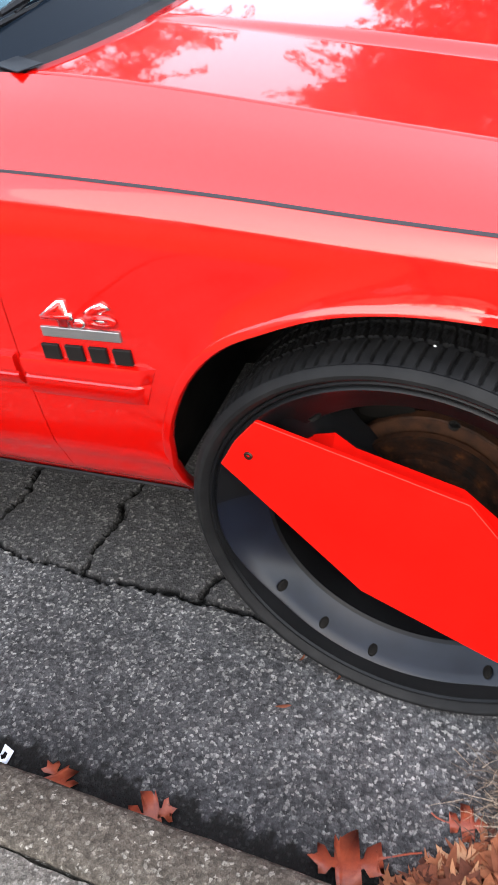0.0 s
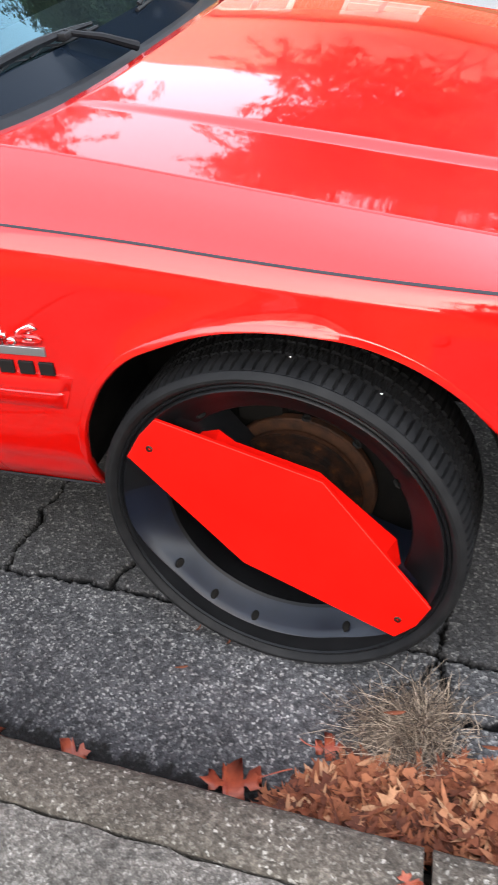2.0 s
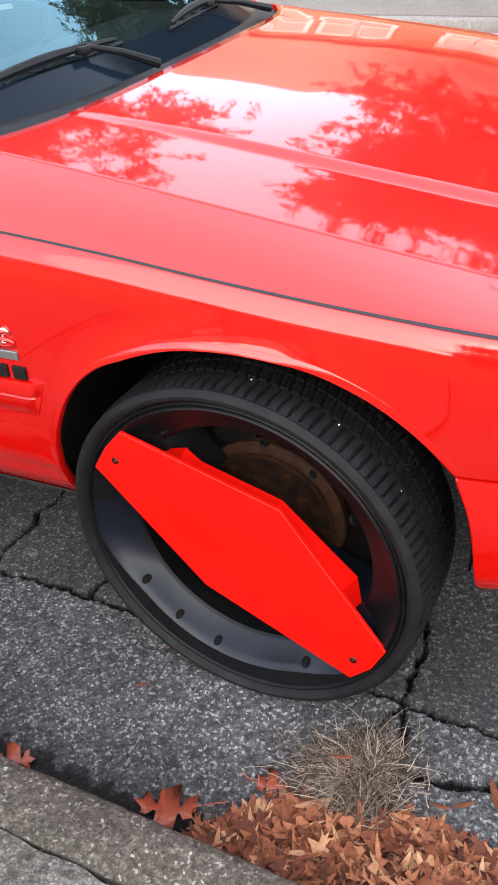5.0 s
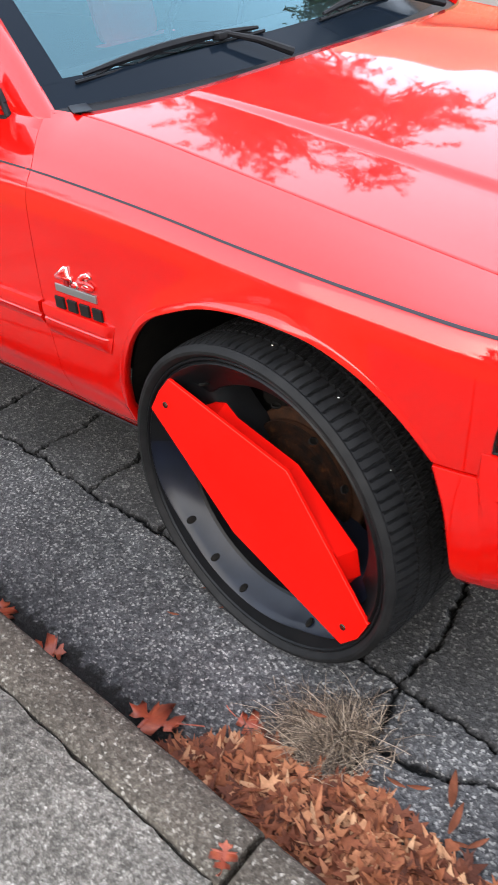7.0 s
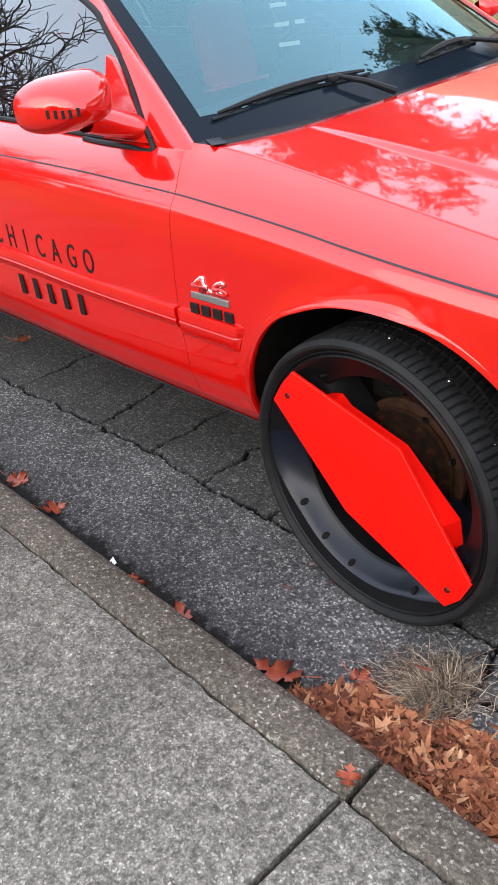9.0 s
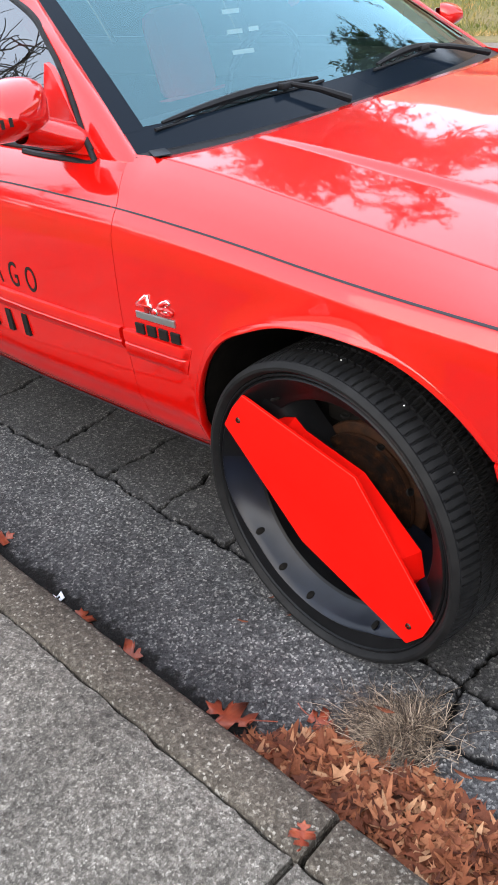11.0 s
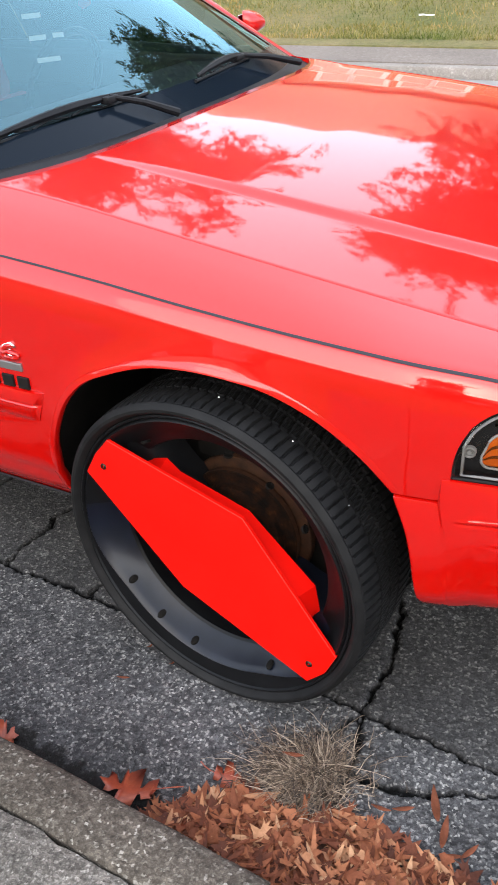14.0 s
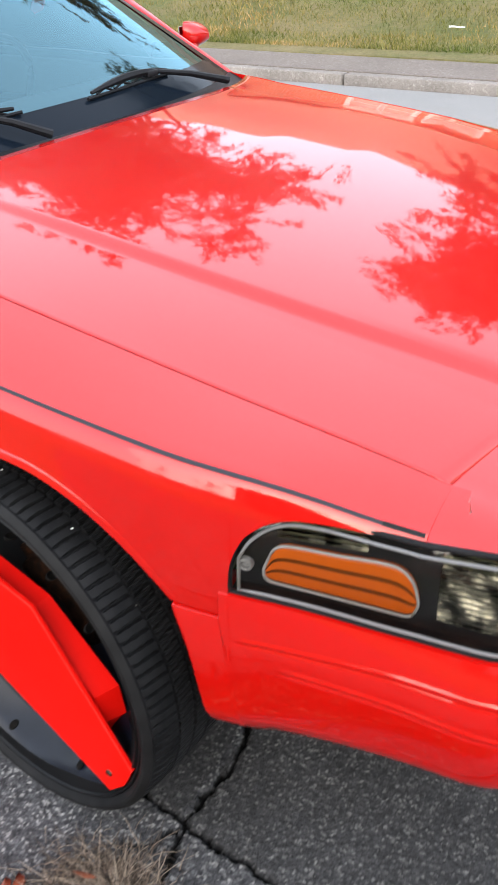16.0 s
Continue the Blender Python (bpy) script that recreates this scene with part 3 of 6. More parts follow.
ARCH = [(-0.385, 0.449), (-0.378, 0.50), (-0.363, 0.555), (-0.317, 0.643), (-0.256, 0.708), (-0.18, 0.747), (-0.097, 0.776), (-0.009, 0.788), (0.075, 0.787), (0.156, 0.776), (0.235, 0.747), (0.295, 0.712), (0.346, 0.671), (0.391, 0.622)]
LAMP_TOP = [(0.486, 0.66), (0.489, 0.705), (0.499, 0.742), (0.516, 0.773), (0.552, 0.799), (0.6, 0.804), (0.667, 0.798), (0.735, 0.793)]
fine_arch = [(x, spl(x, ARCH)) for x in np.linspace(-0.385, 0.391, 70)]

full = [(-0.385, z) for z in np.linspace(0.352, 0.44, 9)] + fine_arch
FULL = np.array(full)


def flare(p, high=0.0125, wide=0.066):
    """How far the skin swells out towards the edge of the wheel arch."""
    dd = np.hypot(FULL[:, 0] - p.x, FULL[:, 1] - p.z)
    k = int(dd.argmin())
    if dd[k] > wide:
        return 0.0
    fade = min(1.0, 0.15 + k / 30, (len(full) - 1 - k) / 26)
    return high * fade * (1 - dd[k] / wide) ** 2


def swell(p):
    return p + Vector((0, -flare(p), 0))


bm = bmesh.new()
cols = [(x, None) for x in np.linspace(-0.6032, -0.3855, 20)] + fine_arch + [(x, 0.622) for x in np.linspace(0.397, 0.485, 6)] + [(x, min(spl(x, LAMP_TOP), spl(x, WAIST) - 0.008)) for x in 0.4865 + 0.2485 * np.linspace(0, 1, 46) ** 2.2]
rows = [[swell(warp_gap(p)) for p in side_row(x, z)] for x, z in cols]
skin(bm, [[p + Vector((0, 0.014, 0)) for p in rows[0]]] + rows)
# rolled lip of the wheel arch
def skin_y(x, z):
    return cat(side_section(x), section_at_z(x, z)).y


rows = []
for k, (x, z) in enumerate(full):
    xa, za = full[max(0, k - 1)]
    xb, zb = full[min(len(full) - 1, k + 1)]
    o = Vector((-(zb - za), xb - xa)).normalized()
    row = []
    for d, h in ((0.016, -0.002), (0.013, 0.0002), (0.010, 0.0005), (0.006, 0.0007), (0.003, 0.0007), (0.0, 0.0004)):
        px, pz = x + o.x * d, z + o.y * d
        row.append(swell(Vector((px, skin_y(px, pz) - h, pz))))
    e = row[-1]
    row += [e + Vector((-o.x * 0.003, 0.004, -o.y * 0.003)), e + Vector((-o.x * 0.003, 0.014, -o.y * 0.003)), e + Vector((o.x * 0.004, 0.026, o.y * 0.004))]
    rows.append(row)
grid(bm, rows, flip=True)
both("fender", bm, PAINT, "glossy red front wing", th=0, angle=50)


def side_panel(x0, x1, n, arch=None):
    bm = bmesh.new()
    xs = np.linspace(x0, x1, n)
    rows = []
    for x in xs:
        z = None
        if arch:
            cx, cz, r = arch
            if abs(x - cx) < r:
                z = max(spl(x, SILL) + 0.005, cz + math.sqrt(max(0, r * r - (x - cx) ** 2)))
        rows.append([warp_gap(p) for p in side_row(x, z)])
    turned = Vector((0, 0.014, 0))
    rows = [[p + turned for p in rows[0]]] + rows + [[p + turned for p in rows[-1]]]
    skin(bm, rows)
    return bm


both("front_door", side_panel(-1.745, -0.6050, 44), PAINT, "glossy red door with a rub strip", th=0, angle=50)
both("rear_door", side_panel(-2.74, -1.751, 26), PAINT, "glossy red door with a rub strip", th=0, angle=50)
both("quarter_panel", side_panel(-4.2, -2.746, 60, (-2.913, 0.42, 0.40)), PAINT, "glossy red rear wing")

# hood
def hood_front(y):
    f = min(1.0, abs(y - YC) / (YC - 0.16))
    return 0.728 + 0.13 * (1 - f ** 1.5)


def hood_back(y):
    f = min(1.0, abs(y - YC) / (YC - 0.116))
    return -0.435 - 0.115 * f ** 4 - 0.01 * f


def hood_point(s, q):
    """s across from seam (0) to seam (1), q from the windscreen (0) to the nose (1)."""
    ylo = spl(-0.55 + 1.28 * q, TOPY) + 0.0054
    f = 2 * s - 1
    y = YC + f * (YC - ylo)
    x = hood_back(y) + (hood_front(y) - hood_back(y)) * q
    xx = -0.55 + 1.28 * q
    z = spl(max(-0.56, min(0.73, x + (xx - x) * q * q * (3 - 2 * q))), TOPZ)
    d = (YC - ylo) * (1 - abs(f))
    crown = 0.030 * (1 - abs(f) ** 2.2) * (1 - 0.3 * q)
    ridge_at = 0.215 + 0.03 * q
    step = min(1.0, max(0.0, (d - ridge_at) / 0.028))
    step = step * step * (3 - 2 * step)
    z += crown + 0.011 * step * min(1.0, q * 3 + 0.15)
    if q > 0.985:
        z -= 0.004 * ((q - 0.985) / 0.015) ** 2
    if d < 0.003:
        z -= 0.002 * (1 - d / 0.003) ** 2
    return Vector((x, y, z))


ss = sorted(set([round(v, 5) for v in list(np.linspace(0, 1, 70)) + [0.0012, 0.0025, 0.004, 0.006, 0.994, 0.996, 0.9975, 0.9988] + list(np.linspace(0.12, 0.17, 16)) + list(np.linspace(0.83, 0.88, 16))]))
bm = bmesh.new()
rows = [[hood_point(s, q) for q in np.linspace(0, 1, 60)] for s in ss]
rows = [[p + Vector((0, 0.001, -0.03)) for p in rows[0]]] + rows + [[p + Vector((0, -0.001, -0.03)) for p in rows[-1]]]
grid(bm, rows, flip=True)
face_to(bm, (0, 0, 1))
thick(part("hood", bm, PAINT, car, "glossy red bonnet with a raised centre"), 0.004, -1)

# dark tube added in the gap to stand for the shade down there
bm = bmesh.new()
tube(bm, [(x, spl(x, TOPY) + 0.0027, spl(x, TOPZ) - 0.0050) for x in np.linspace(-0.55, 0.70, 60)], 0.0028, 8)
both("hood_seal", bm, DARK, "dark strip laid in the hood gap as its shade", th=0)

# front corner line from the side round to the nose
FRONT = [(0.30, -0.032), (0.39, -0.031), (0.485, -0.017), (0.545, 0.0), (0.61, 0.017), (0.67, 0.031), (0.73, 0.043), (0.79, 0.051), (0.845, 0.060), (0.895, 0.085), (0.935, 0.14), (0.962, 0.25), (0.982, 0.45), (0.995, 0.70), (1.0, YC)]
_len = [0.0]
for (xa, ya), (xb, yb) in zip(FRONT, FRONT[1:]):
    _len.append(_len[-1] + math.hypot(xb - xa, yb - ya))
FX = [(l, p[0]) for l, p in zip(_len, FRONT)]
FY = [(l, p[1]) for l, p in zip(_len, FRONT)]
S_LAMP, S_END = _len[2], _len[-1]


def front_at(s, d=0.0, z=0.0):
    """Point at length s along the corner line, d metres inside it."""
    x, y = spl(s, FX), spl(s, FY)
    e = 0.004
    tx, ty = spl(min(S_END, s + e), FX) - spl(max(0, s - e), FX), spl(min(S_END, s + e), FY) - spl(max(0, s - e), FY)
    l = math.hypot(tx, ty) or 1
    return Vector((x - ty / l * d, y + tx / l * d, z))


def s_of_x(x):
    lo, hi = 0.0, S_END
    for _ in range(30):
        m = (lo + hi) / 2
        if spl(m, FX) < x:
            lo = m
        else:
            hi = m
    return lo


# front bumper
def lamp_bot(s):
    return spl(s - S_LAMP, [(0.0, 0.671), (0.11, 0.662), (0.25, 0.650), (0.5, 0.656)])


BTOP = lambda s: 0.618 if s < S_LAMP - 0.012 else lamp_bot(max(S_LAMP, s)) - 0.004
BBOT = lambda s: 0.374 + 0.002 * min(1, s / 0.6)
S_BEAD = [s_of_x(0.492), s_of_x(0.556)]
def bumper_row(s):
    top, bot = BTOP(s), BBOT(s)
    bow = 0.010 + 0.022 * min(1, max(0, s - 0.15) / 0.4)
    out = [front_at(s, 0.045, top + 0.002), front_at(s, 0.004, top)]
    za = 0.5925
    zb2 = 0.5520 - 0.014 * max(0.0, s - S_BEAD[1]) / 0.3
    knots = [top - 0.002, za + 0.0135, za - 0.0165, zb2 + 0.0135, zb2 - 0.0165, bot]
    zs = []
    for (h0, h1), m in zip(zip(knots, knots[1:]), (8, 26, 5, 26, 22)):
        zs += [h0 + (h1 - h0) * k / m for k in range(m)]
    for z in zs + [bot]:
        u = (top - 0.002 - z) / (top - 0.002 - bot)
        d = -0.002 - bow * math.sin(math.pi * min(1.0, 0.03 + u * 0.97) ** 0.9) + 0.024 * max(0.0, (u - 0.76) / 0.24) ** 2
        for zc, s0 in ((za, S_BEAD[0]), (zb2, S_BEAD[1])):
            f = min(1.0, max(0.0, (s - s0) / 0.03))
            zz = (z - zc) / 0.0032
            d -= 0.0020 * f * math.exp(-zz * zz) - 0.0014 * f * math.exp(-(zz + 2.2) ** 2)
        out.append(front_at(s, d, z))
    return out + [front_at(s, 0.085, bot - 0.003)]


ss = list(np.linspace(0.096, 0.42, 70)) + list(np.linspace(0.43, S_END, 40))
rows = []
for s in ss:
    row = bumper_row(s)
    edge = [(0.622, 0.392), (0.54, 0.424), (0.40, 0.446), (0.37, 0.45)]
    out = []
    for p in row:
        if s < 0.24:
            x0, x1, xe = spl(0.096, FX), spl(0.24, FX), spl(-p.z, [(-a, b) for a, b in edge])
            p = Vector((xe + (p.x - x0) * (x1 - xe) / (x1 - x0), p.y, p.z))
        out.append(p)
    rows.append(out)
bm = bmesh.new()
grid(bm, rows, flip=True)
b2 = mirrored(bm)
tmp = bpy.data.meshes.new("tmp"); b2.to_mesh(tmp); bm.from_mesh(tmp); bpy.data.meshes.remove(tmp); b2.free()
bmesh.ops.remove_doubles(bm, verts=bm.verts, dist=0.0008)
bumper = thick(part("front_bumper", bm, PAINT, car, "glossy red moulded bumper", angle=35), 0.003, 0.0)

# header strip above the lamps and under the hood's front edge
bm = bmesh.new()
rows = []
wing_end = side_section(0.7365)
t_low = section_at_z(0.7365, spl(0.7365, WAIST) - 0.008)
start = [cat(wing_end, t_low + (1 - t_low) * k / 5) for k in range(6)]
s_head = s_of_x(0.7365)
for s in np.linspace(s_head, S_END, 60):
    y = front_at(s, 0.0, 0.0).y
    hq = hood_point(min(0.5, max(0.0, (y - 0.156) / (2 * (YC - 0.156)))), 1.0)
    a = front_at(s, 0.025, 0.800)
    b = Vector((hq.x + 0.0006, max(hq.y, y + 0.03 * max(0.0, min(1.0, (0.30 - y) / 0.14))), hq.z + 0.0005))
    k = min(1.0, (s - s_head) / 0.10)
    k = k * k * (3 - 2 * k)
    row = []
    for i in range(6):
        f = i / 5
        q = a.lerp(b, f) + Vector((0.004, -0.002, 0.005)) * (4 * f * (1 - f))
        row.append(start[i].lerp(q, k) + Vector(((s - s_head) * (1 - k), 0, 0)))
    rows.append([row[0] + Vector((-0.02, 0.016, -0.012))] + row + [row[-1] + Vector((-0.001, 0.0, -0.03))])
rows.insert(0, [p + Vector((-0.010, 0.0006, -0.0008)) for p in rows[0]])
grid(bm, rows)
both("header_panel", bm, PAINT, "glossy red strip over the headlamp", th=0)

# headlamps: seal, lens, housing, amber reflector, ribbed reflector
LAMP_S1 = s_of_x(0.983)
def lamp_top(s):
    x = spl(s, FX)
    return spl(x, LAMP_TOP) if x < 0.735 else 0.793 + 0.008 * min(1.0, (s - s_of_x(0.735)) / 0.1)

def lamp_at(s, d, z):
    """On the corner line, leaning back towards the top like the wing above."""
    k = max(0.0, min(1.0, (z - 0.69) / 0.13))
    return front_at(s, d + 0.024 * k ** 1.6, z)


def build_lamp():
    seal = bmesh.new()
    ring = [lamp_at(s, 0.002, lamp_bot(s)) for s in np.linspace(S_LAMP + 0.004, LAMP_S1, 40)]
    ring += [lamp_at(s, 0.002, lamp_top(s) + 0.001) for s in S_LAMP + 0.003 + (LAMP_S1 - S_LAMP - 0.003) * np.linspace(1, 0, 80) ** 2.4]
    tube(seal, ring, 0.0042, 8, closed=True)
    inner = [lamp_at(s, -0.002, lamp_bot(s) + 0.010) for s in np.linspace(S_LAMP + 0.018, LAMP_S1 - 0.01, 40)]
    inner += [lamp_at(s, -0.002, max(lamp_bot(s) + 0.012, lamp_top(s - 0.004) - 0.012)) for s in S_LAMP + 0.019 + (LAMP_S1 - S_LAMP - 0.029) * np.linspace(1, 0, 80) ** 2.4]
    frame_ = bmesh.new()
    tube(frame_, inner, 0.0026, 8, closed=True)
    lens = bmesh.new()
    rows = []
    for s in S_LAMP + 0.004 + (LAMP_S1 - S_LAMP - 0.004) * np.linspace(0, 1, 60) ** 2.2:
        a, b = lamp_bot(s), max(lamp_bot(s) + 0.004, lamp_top(s))
        rows.append([lamp_at(s, 0.001 - 0.009 * math.sin(math.pi * j / 10), a + (b - a) * j / 10) for j in range(11)])
    grid(lens, rows, flip=True)
    face_to(lens, (0.4, -1, 0))
    house = bmesh.new()
    rows = []
    for s in S_LAMP + 0.004 + (LAMP_S1 - S_LAMP - 0.004) * np.linspace(0, 1, 60) ** 2.2:
        a, b = lamp_bot(s), max(lamp_bot(s) + 0.004, lamp_top(s))
        b = max(a + 0.004, b - 0.006)
        rows.append([lamp_at(s, 0.004, a)] + [lamp_at(s, 0.027, a + (b - a) * j / 6) for j in range(7)] + [lamp_at(s, 0.004, b)])
    grid(house, rows, flip=True)
    # amber block with three bands and a pale rim
    sa, sb = s_of_x(0.532), s_of_x(0.737)
    def amber_outline(t, grow=0.0):
        lo = spl(t, [(0, 0.696), (0.02, 0.689), (0.06, 0.685), (0.9, 0.671), (0.97, 0.676), (1.0, 0.692)]) - grow
        hi = spl(t, [(0, 0.703), (0.02, 0.714), (0.05, 0.731), (0.09, 0.740), (0.16, 0.744), (0.5, 0.743), (0.8, 0.744), (0.9, 0.738), (0.97, 0.720), (1.0, 0.698)]) + grow
        return lo, max(hi, lo + 0.002)
    amber = bmesh.new()
    rows = []
    steps = [0.5 - 0.5 * math.cos(math.pi * k / 36) for k in range(37)]
    for t in steps:
        s = sa + (sb - sa) * t
        lo, hi = amber_outline(t)
        row = [lamp_at(s, 0.028, lo)]
        for f in (0, 0.05, 0.30, 0.33, 0.37, 0.40, 0.62, 0.65, 0.69, 0.72, 0.95, 1.0):
            groove = 0.005 if 0.32 < f < 0.38 or 0.64 < f < 0.70 else 0.0
            row.append(lamp_at(s, 0.019 + groove + (0.002 if f in (0, 1.0) else 0), lo + (hi - lo) * f))
        row.append(lamp_at(s, 0.028, hi))
        rows.append(row)
    grid(amber, rows, flip=True)
    for i, f in enumerate(amber.faces):
        if i % 13 in (3, 4, 5, 7, 8, 9):
            f.material_index = 1
    rim = bmesh.new()
    pts = [lamp_at(sa + (sb - sa) * t, 0.018, amber_outline(t, 0.002)[0]) for t in steps]
    pts += [lamp_at(sa + (sb - sa) * t, 0.018, amber_outline(t, 0.002)[1]) for t in steps[::-1]]
    tube(rim, pts, 0.0022, 6, closed=True)
    # ribbed reflector
    refl = bmesh.new()
    s0, s1 = s_of_x(0.760), LAMP_S1 - 0.02
    for k in range(15):
        z0 = 0.672 + 0.0082 * k
        spans = [(s0, s1)] if z0 < 0.752 else [(s_of_x(0.548 + 0.6 * max(0.0, z0 - 0.764)), s_of_x(0.668)), (s0, s1)]
        for sa_, sb_ in spans:
            rows = []
            for s in np.linspace(sa_, sb_, 24):
                if z0 > lamp_top(s) - 0.014:
                    continue
                rows.append([lamp_at(s, 0.0265, z0), lamp_at(s, 0.0205, z0 + 0.0018), lamp_at(s, 0.0205, z0 + 0.0034), lamp_at(s, 0.0265, z0 + 0.0050)])
            if len(rows) > 1:
                grid(refl, rows, flip=True)
    screw = bmesh.new()
    c = lamp_at(s_of_x(0.512), -0.001, 0.722)
    lathe(screw, [(0.0, 0.001), (0.003, 0.0005), (0.0038, 0.003), (0.0062, 0.003), (0.0066, -0.001), (0.0085, -0.002), (0.0105, -0.001), (0.0112, 0.006)], 20)
    bmesh.ops.recalc_face_normals(screw, faces=screw.faces)
    bmesh.ops.transform(screw, matrix=Matrix.Translation(c) @ Matrix.Rotation(radians(14), 4, "Z"), verts=screw.verts)
    return dict(seal=seal, frame_=frame_, lens=lens, house=house, amber=amber, rim=rim, refl=refl, screw=screw)


pieces = build_lamp()
flipped = {k: mirrored(v) for k, v in pieces.items()}
for kit in (pieces, flipped):
    lamp = part("headlamp", kit["house"], BLACK_TRIM, car, "clear headlamp unit with black housing")
    part("seal", kit["seal"], BLACK_TRIM, lamp)
    part("lens_edge", kit["frame_"], GASKET, lamp, "pale grey lens edge")
    o = part("lens", kit["lens"], LENS, lamp)
    o.visible_shadow = False
    part("indicator", kit["amber"], [AMBER, AMBER_DARK], lamp, "ribbed amber indicator", angle=25)
    part("indicator_rim", kit["rim"], SILVER, lamp)
    part("reflector", kit["refl"], BRIGHT, lamp, "ribbed chrome reflector")
    part("screw_boss", kit["screw"], GASKET, lamp)

# grille between the lamps
bm = bmesh.new()
box(bm, 0.92, 0.965, 0.50, 2 * YC - 0.50, 0.675, 0.80, bevel=0.008)
part("grille", bm, BLACK_TRIM, car, "black front grille")
for k in range(9):
    bm = bmesh.new()
    y = 0.54 + k * (2 * YC - 1.08) / 8
    box(bm, 0.965, 0.985, y - 0.006, y + 0.006, 0.68, 0.795, bevel=0.002)
    part("grille_bar", bm, BLACK_TRIM, car)

# dark inner body so that no light passes through the gaps
bm = bmesh.new()
box(bm, -4.1, -0.46, 0.14, 2 * YC - 0.14, 0.42, 0.93)
box(bm, -0.5, 0.80, 0.42, 2 * YC - 0.42, 0.42, 0.78)
part("underbody", bm, DARK, car, "dark underbody", smooth=False)
# wheel housing linings
for cx in (0.0, -2.913):
    for m in (0, 1):
        bm = bmesh.new()
        rows = []
        for a in np.linspace(radians(-3), radians(185), 36):
            r = 0.43 if cx == 0 else 0.46
            p = (cx + r * math.cos(a), min(0.80, 0.395 + r * math.sin(a)) if cx == 0 else 0.41 + r * math.sin(a))
            rows.append([(p[0], 0.03, p[1]), (p[0], 0.2, p[1]), (p[0], 0.41, p[1]), (cx + 0.5 * (p[0] - cx), 0.414, 0.40 + 0.5 * (p[1] - 0.40)), (cx + 0.02 * (p[0] - cx), 0.414, 0.40)])
        grid(bm, rows)
        if m:
            bm = mirrored(bm)
        thick(part("arch_liner", bm, DARK, car, "black wheel arch liner"), 0.004)

# grey pinstripe, rub strips, sill strip
def strip_on_side(x0, x1, n, f, half, proud, name, mat, label=""):
    bm = bmesh.new()
    rows = []
    for x in np.linspace(x0, x1, n):
        c = side_section(x)
        z = f(x)
        t = section_at_z(x, z)
        t0, t1 = section_at_z(x, z - half), section_at_z(x, z + half)
        a, m, b = cat(c, t0), cat(c, t), cat(c, t1)
        o = Vector((0, -proud, proud * 0.5))
        rows.append([a + Vector((0, 0.001, 0)), a + o, m + o * 1.2, b + o, b + Vector((0, 0.001, 0))])
    grid(bm, rows)
    return both(name, bm, mat, label, th=0)


for a, b in ((-0.6015, 0.68), (-1.743, -0.6065), (-2.738, -1.753), (-4.1, -2.748)):
    strip_on_side(a, b, 40, lambda x: spl(x, WAIST), 0.0017, 0.0012, "pinstripe", STRIPE)
# the stripe's loose dark end by the headlamp
strip_on_side(0.68, 0.732, 10, lambda x: spl(x, WAIST), 0.0021, 0.0012, "pinstripe", BLACK_TRIM)


def rub_strip(x0, x1, tip):
    bm = bmesh.new()
    rows = []
    for x in np.linspace(x0, x1, 40):
        zt = spl(x, MOULD) + 0.028
        y = spl(x, SIDE)
        u = (x1 - x) / 0.02 if tip else 9
        f = 1.0 if u > 1 else max(0.15, u)
        o = 0.011 * f
        zl = zt - (0.073 if tip else 0.058)
        sec = [(0.002, zt + 0.001), (-o * 0.85, zt - 0.0005), (-o, zt - 0.005), (-o, zt - 0.026), (-o * 0.62, zt - 0.029), (-o * 0.62, zt - 0.033), (-o, zt - 0.036), (-o * 0.85, zl + 0.013), (-o * 0.2, zl), (0.004, zl - 0.003)]
        sl = 0.03 if tip else 0
        rows.append([(x - sl * (x - x0) / (x1 - x0) * (zt - z) / 0.073, y + d, z) for d, z in sec])
    vs = grid(bm, rows, flip=True)
    bm.faces.new(vs[-1]); bm.faces.new(vs[0][::-1])
    return bm


both("rub_strip", rub_strip(-0.597, -0.366, True), PAINT, "red side moulding", th=0, angle=30)
both("rub_strip", rub_strip(-1.74, -0.611, False), PAINT, "red side moulding", th=0, angle=30)
both("rub_strip", rub_strip(-2.735, -1.756, False), PAINT, "red side moulding", th=0, angle=30)
bm = bmesh.new()
rows = []
for x in np.linspace(-2.5, -0.40, 40):
    z = spl(x, SILL)
    y = spl(x, SIDE)
    rows.append([(x, y + 0.066, z + 0.002), (x, y + 0.064, z - 0.002), (x, y + 0.068, z - 0.006), (x, y + 0.085, z - 0.006), (x, y + 0.1, z + 0.0)])
grid(bm, rows, flip=True)
both("sill_trim", bm, BLACK_TRIM, "grey sill seam", th=0)

# cowl, windscreen, pillars, roof and glass
def ws_base(f):
    """Lower edge of the glass panel, f across from -1 to 1."""
    y = YC + f * (YC - 0.098)
    return Vector((-0.50 - 0.135 * abs(f) ** 3.0, y, 1.040 + 0.0 * f))


def ws_top(f):
    y = YC + f * (YC - 0.285)
    return Vector((-1.135 - 0.09 * abs(f) ** 2.5, y, 1.455 - 0.03 * abs(f) ** 2))


def ws_point(f, t):
    a, b = ws_base(f), ws_top(f)
    p = a.lerp(b, t)
    p += Vector((0.35, 0, 0.62)) * (0.055 * t * (1 - t) * 4 * 0.35) * (1 - 0.7 * f * f)
    return p


bm = bmesh.new()
grid(bm, [[ws_point(f, t) for t in np.linspace(0, 1, 24)] for f in np.linspace(-1, 1, 44)])
face_to(bm, (0.6, 0, 0.8))
o = part("windscreen", bm, WINDSCREEN, car, "blue-tinted windscreen")
o.visible_shadow = False
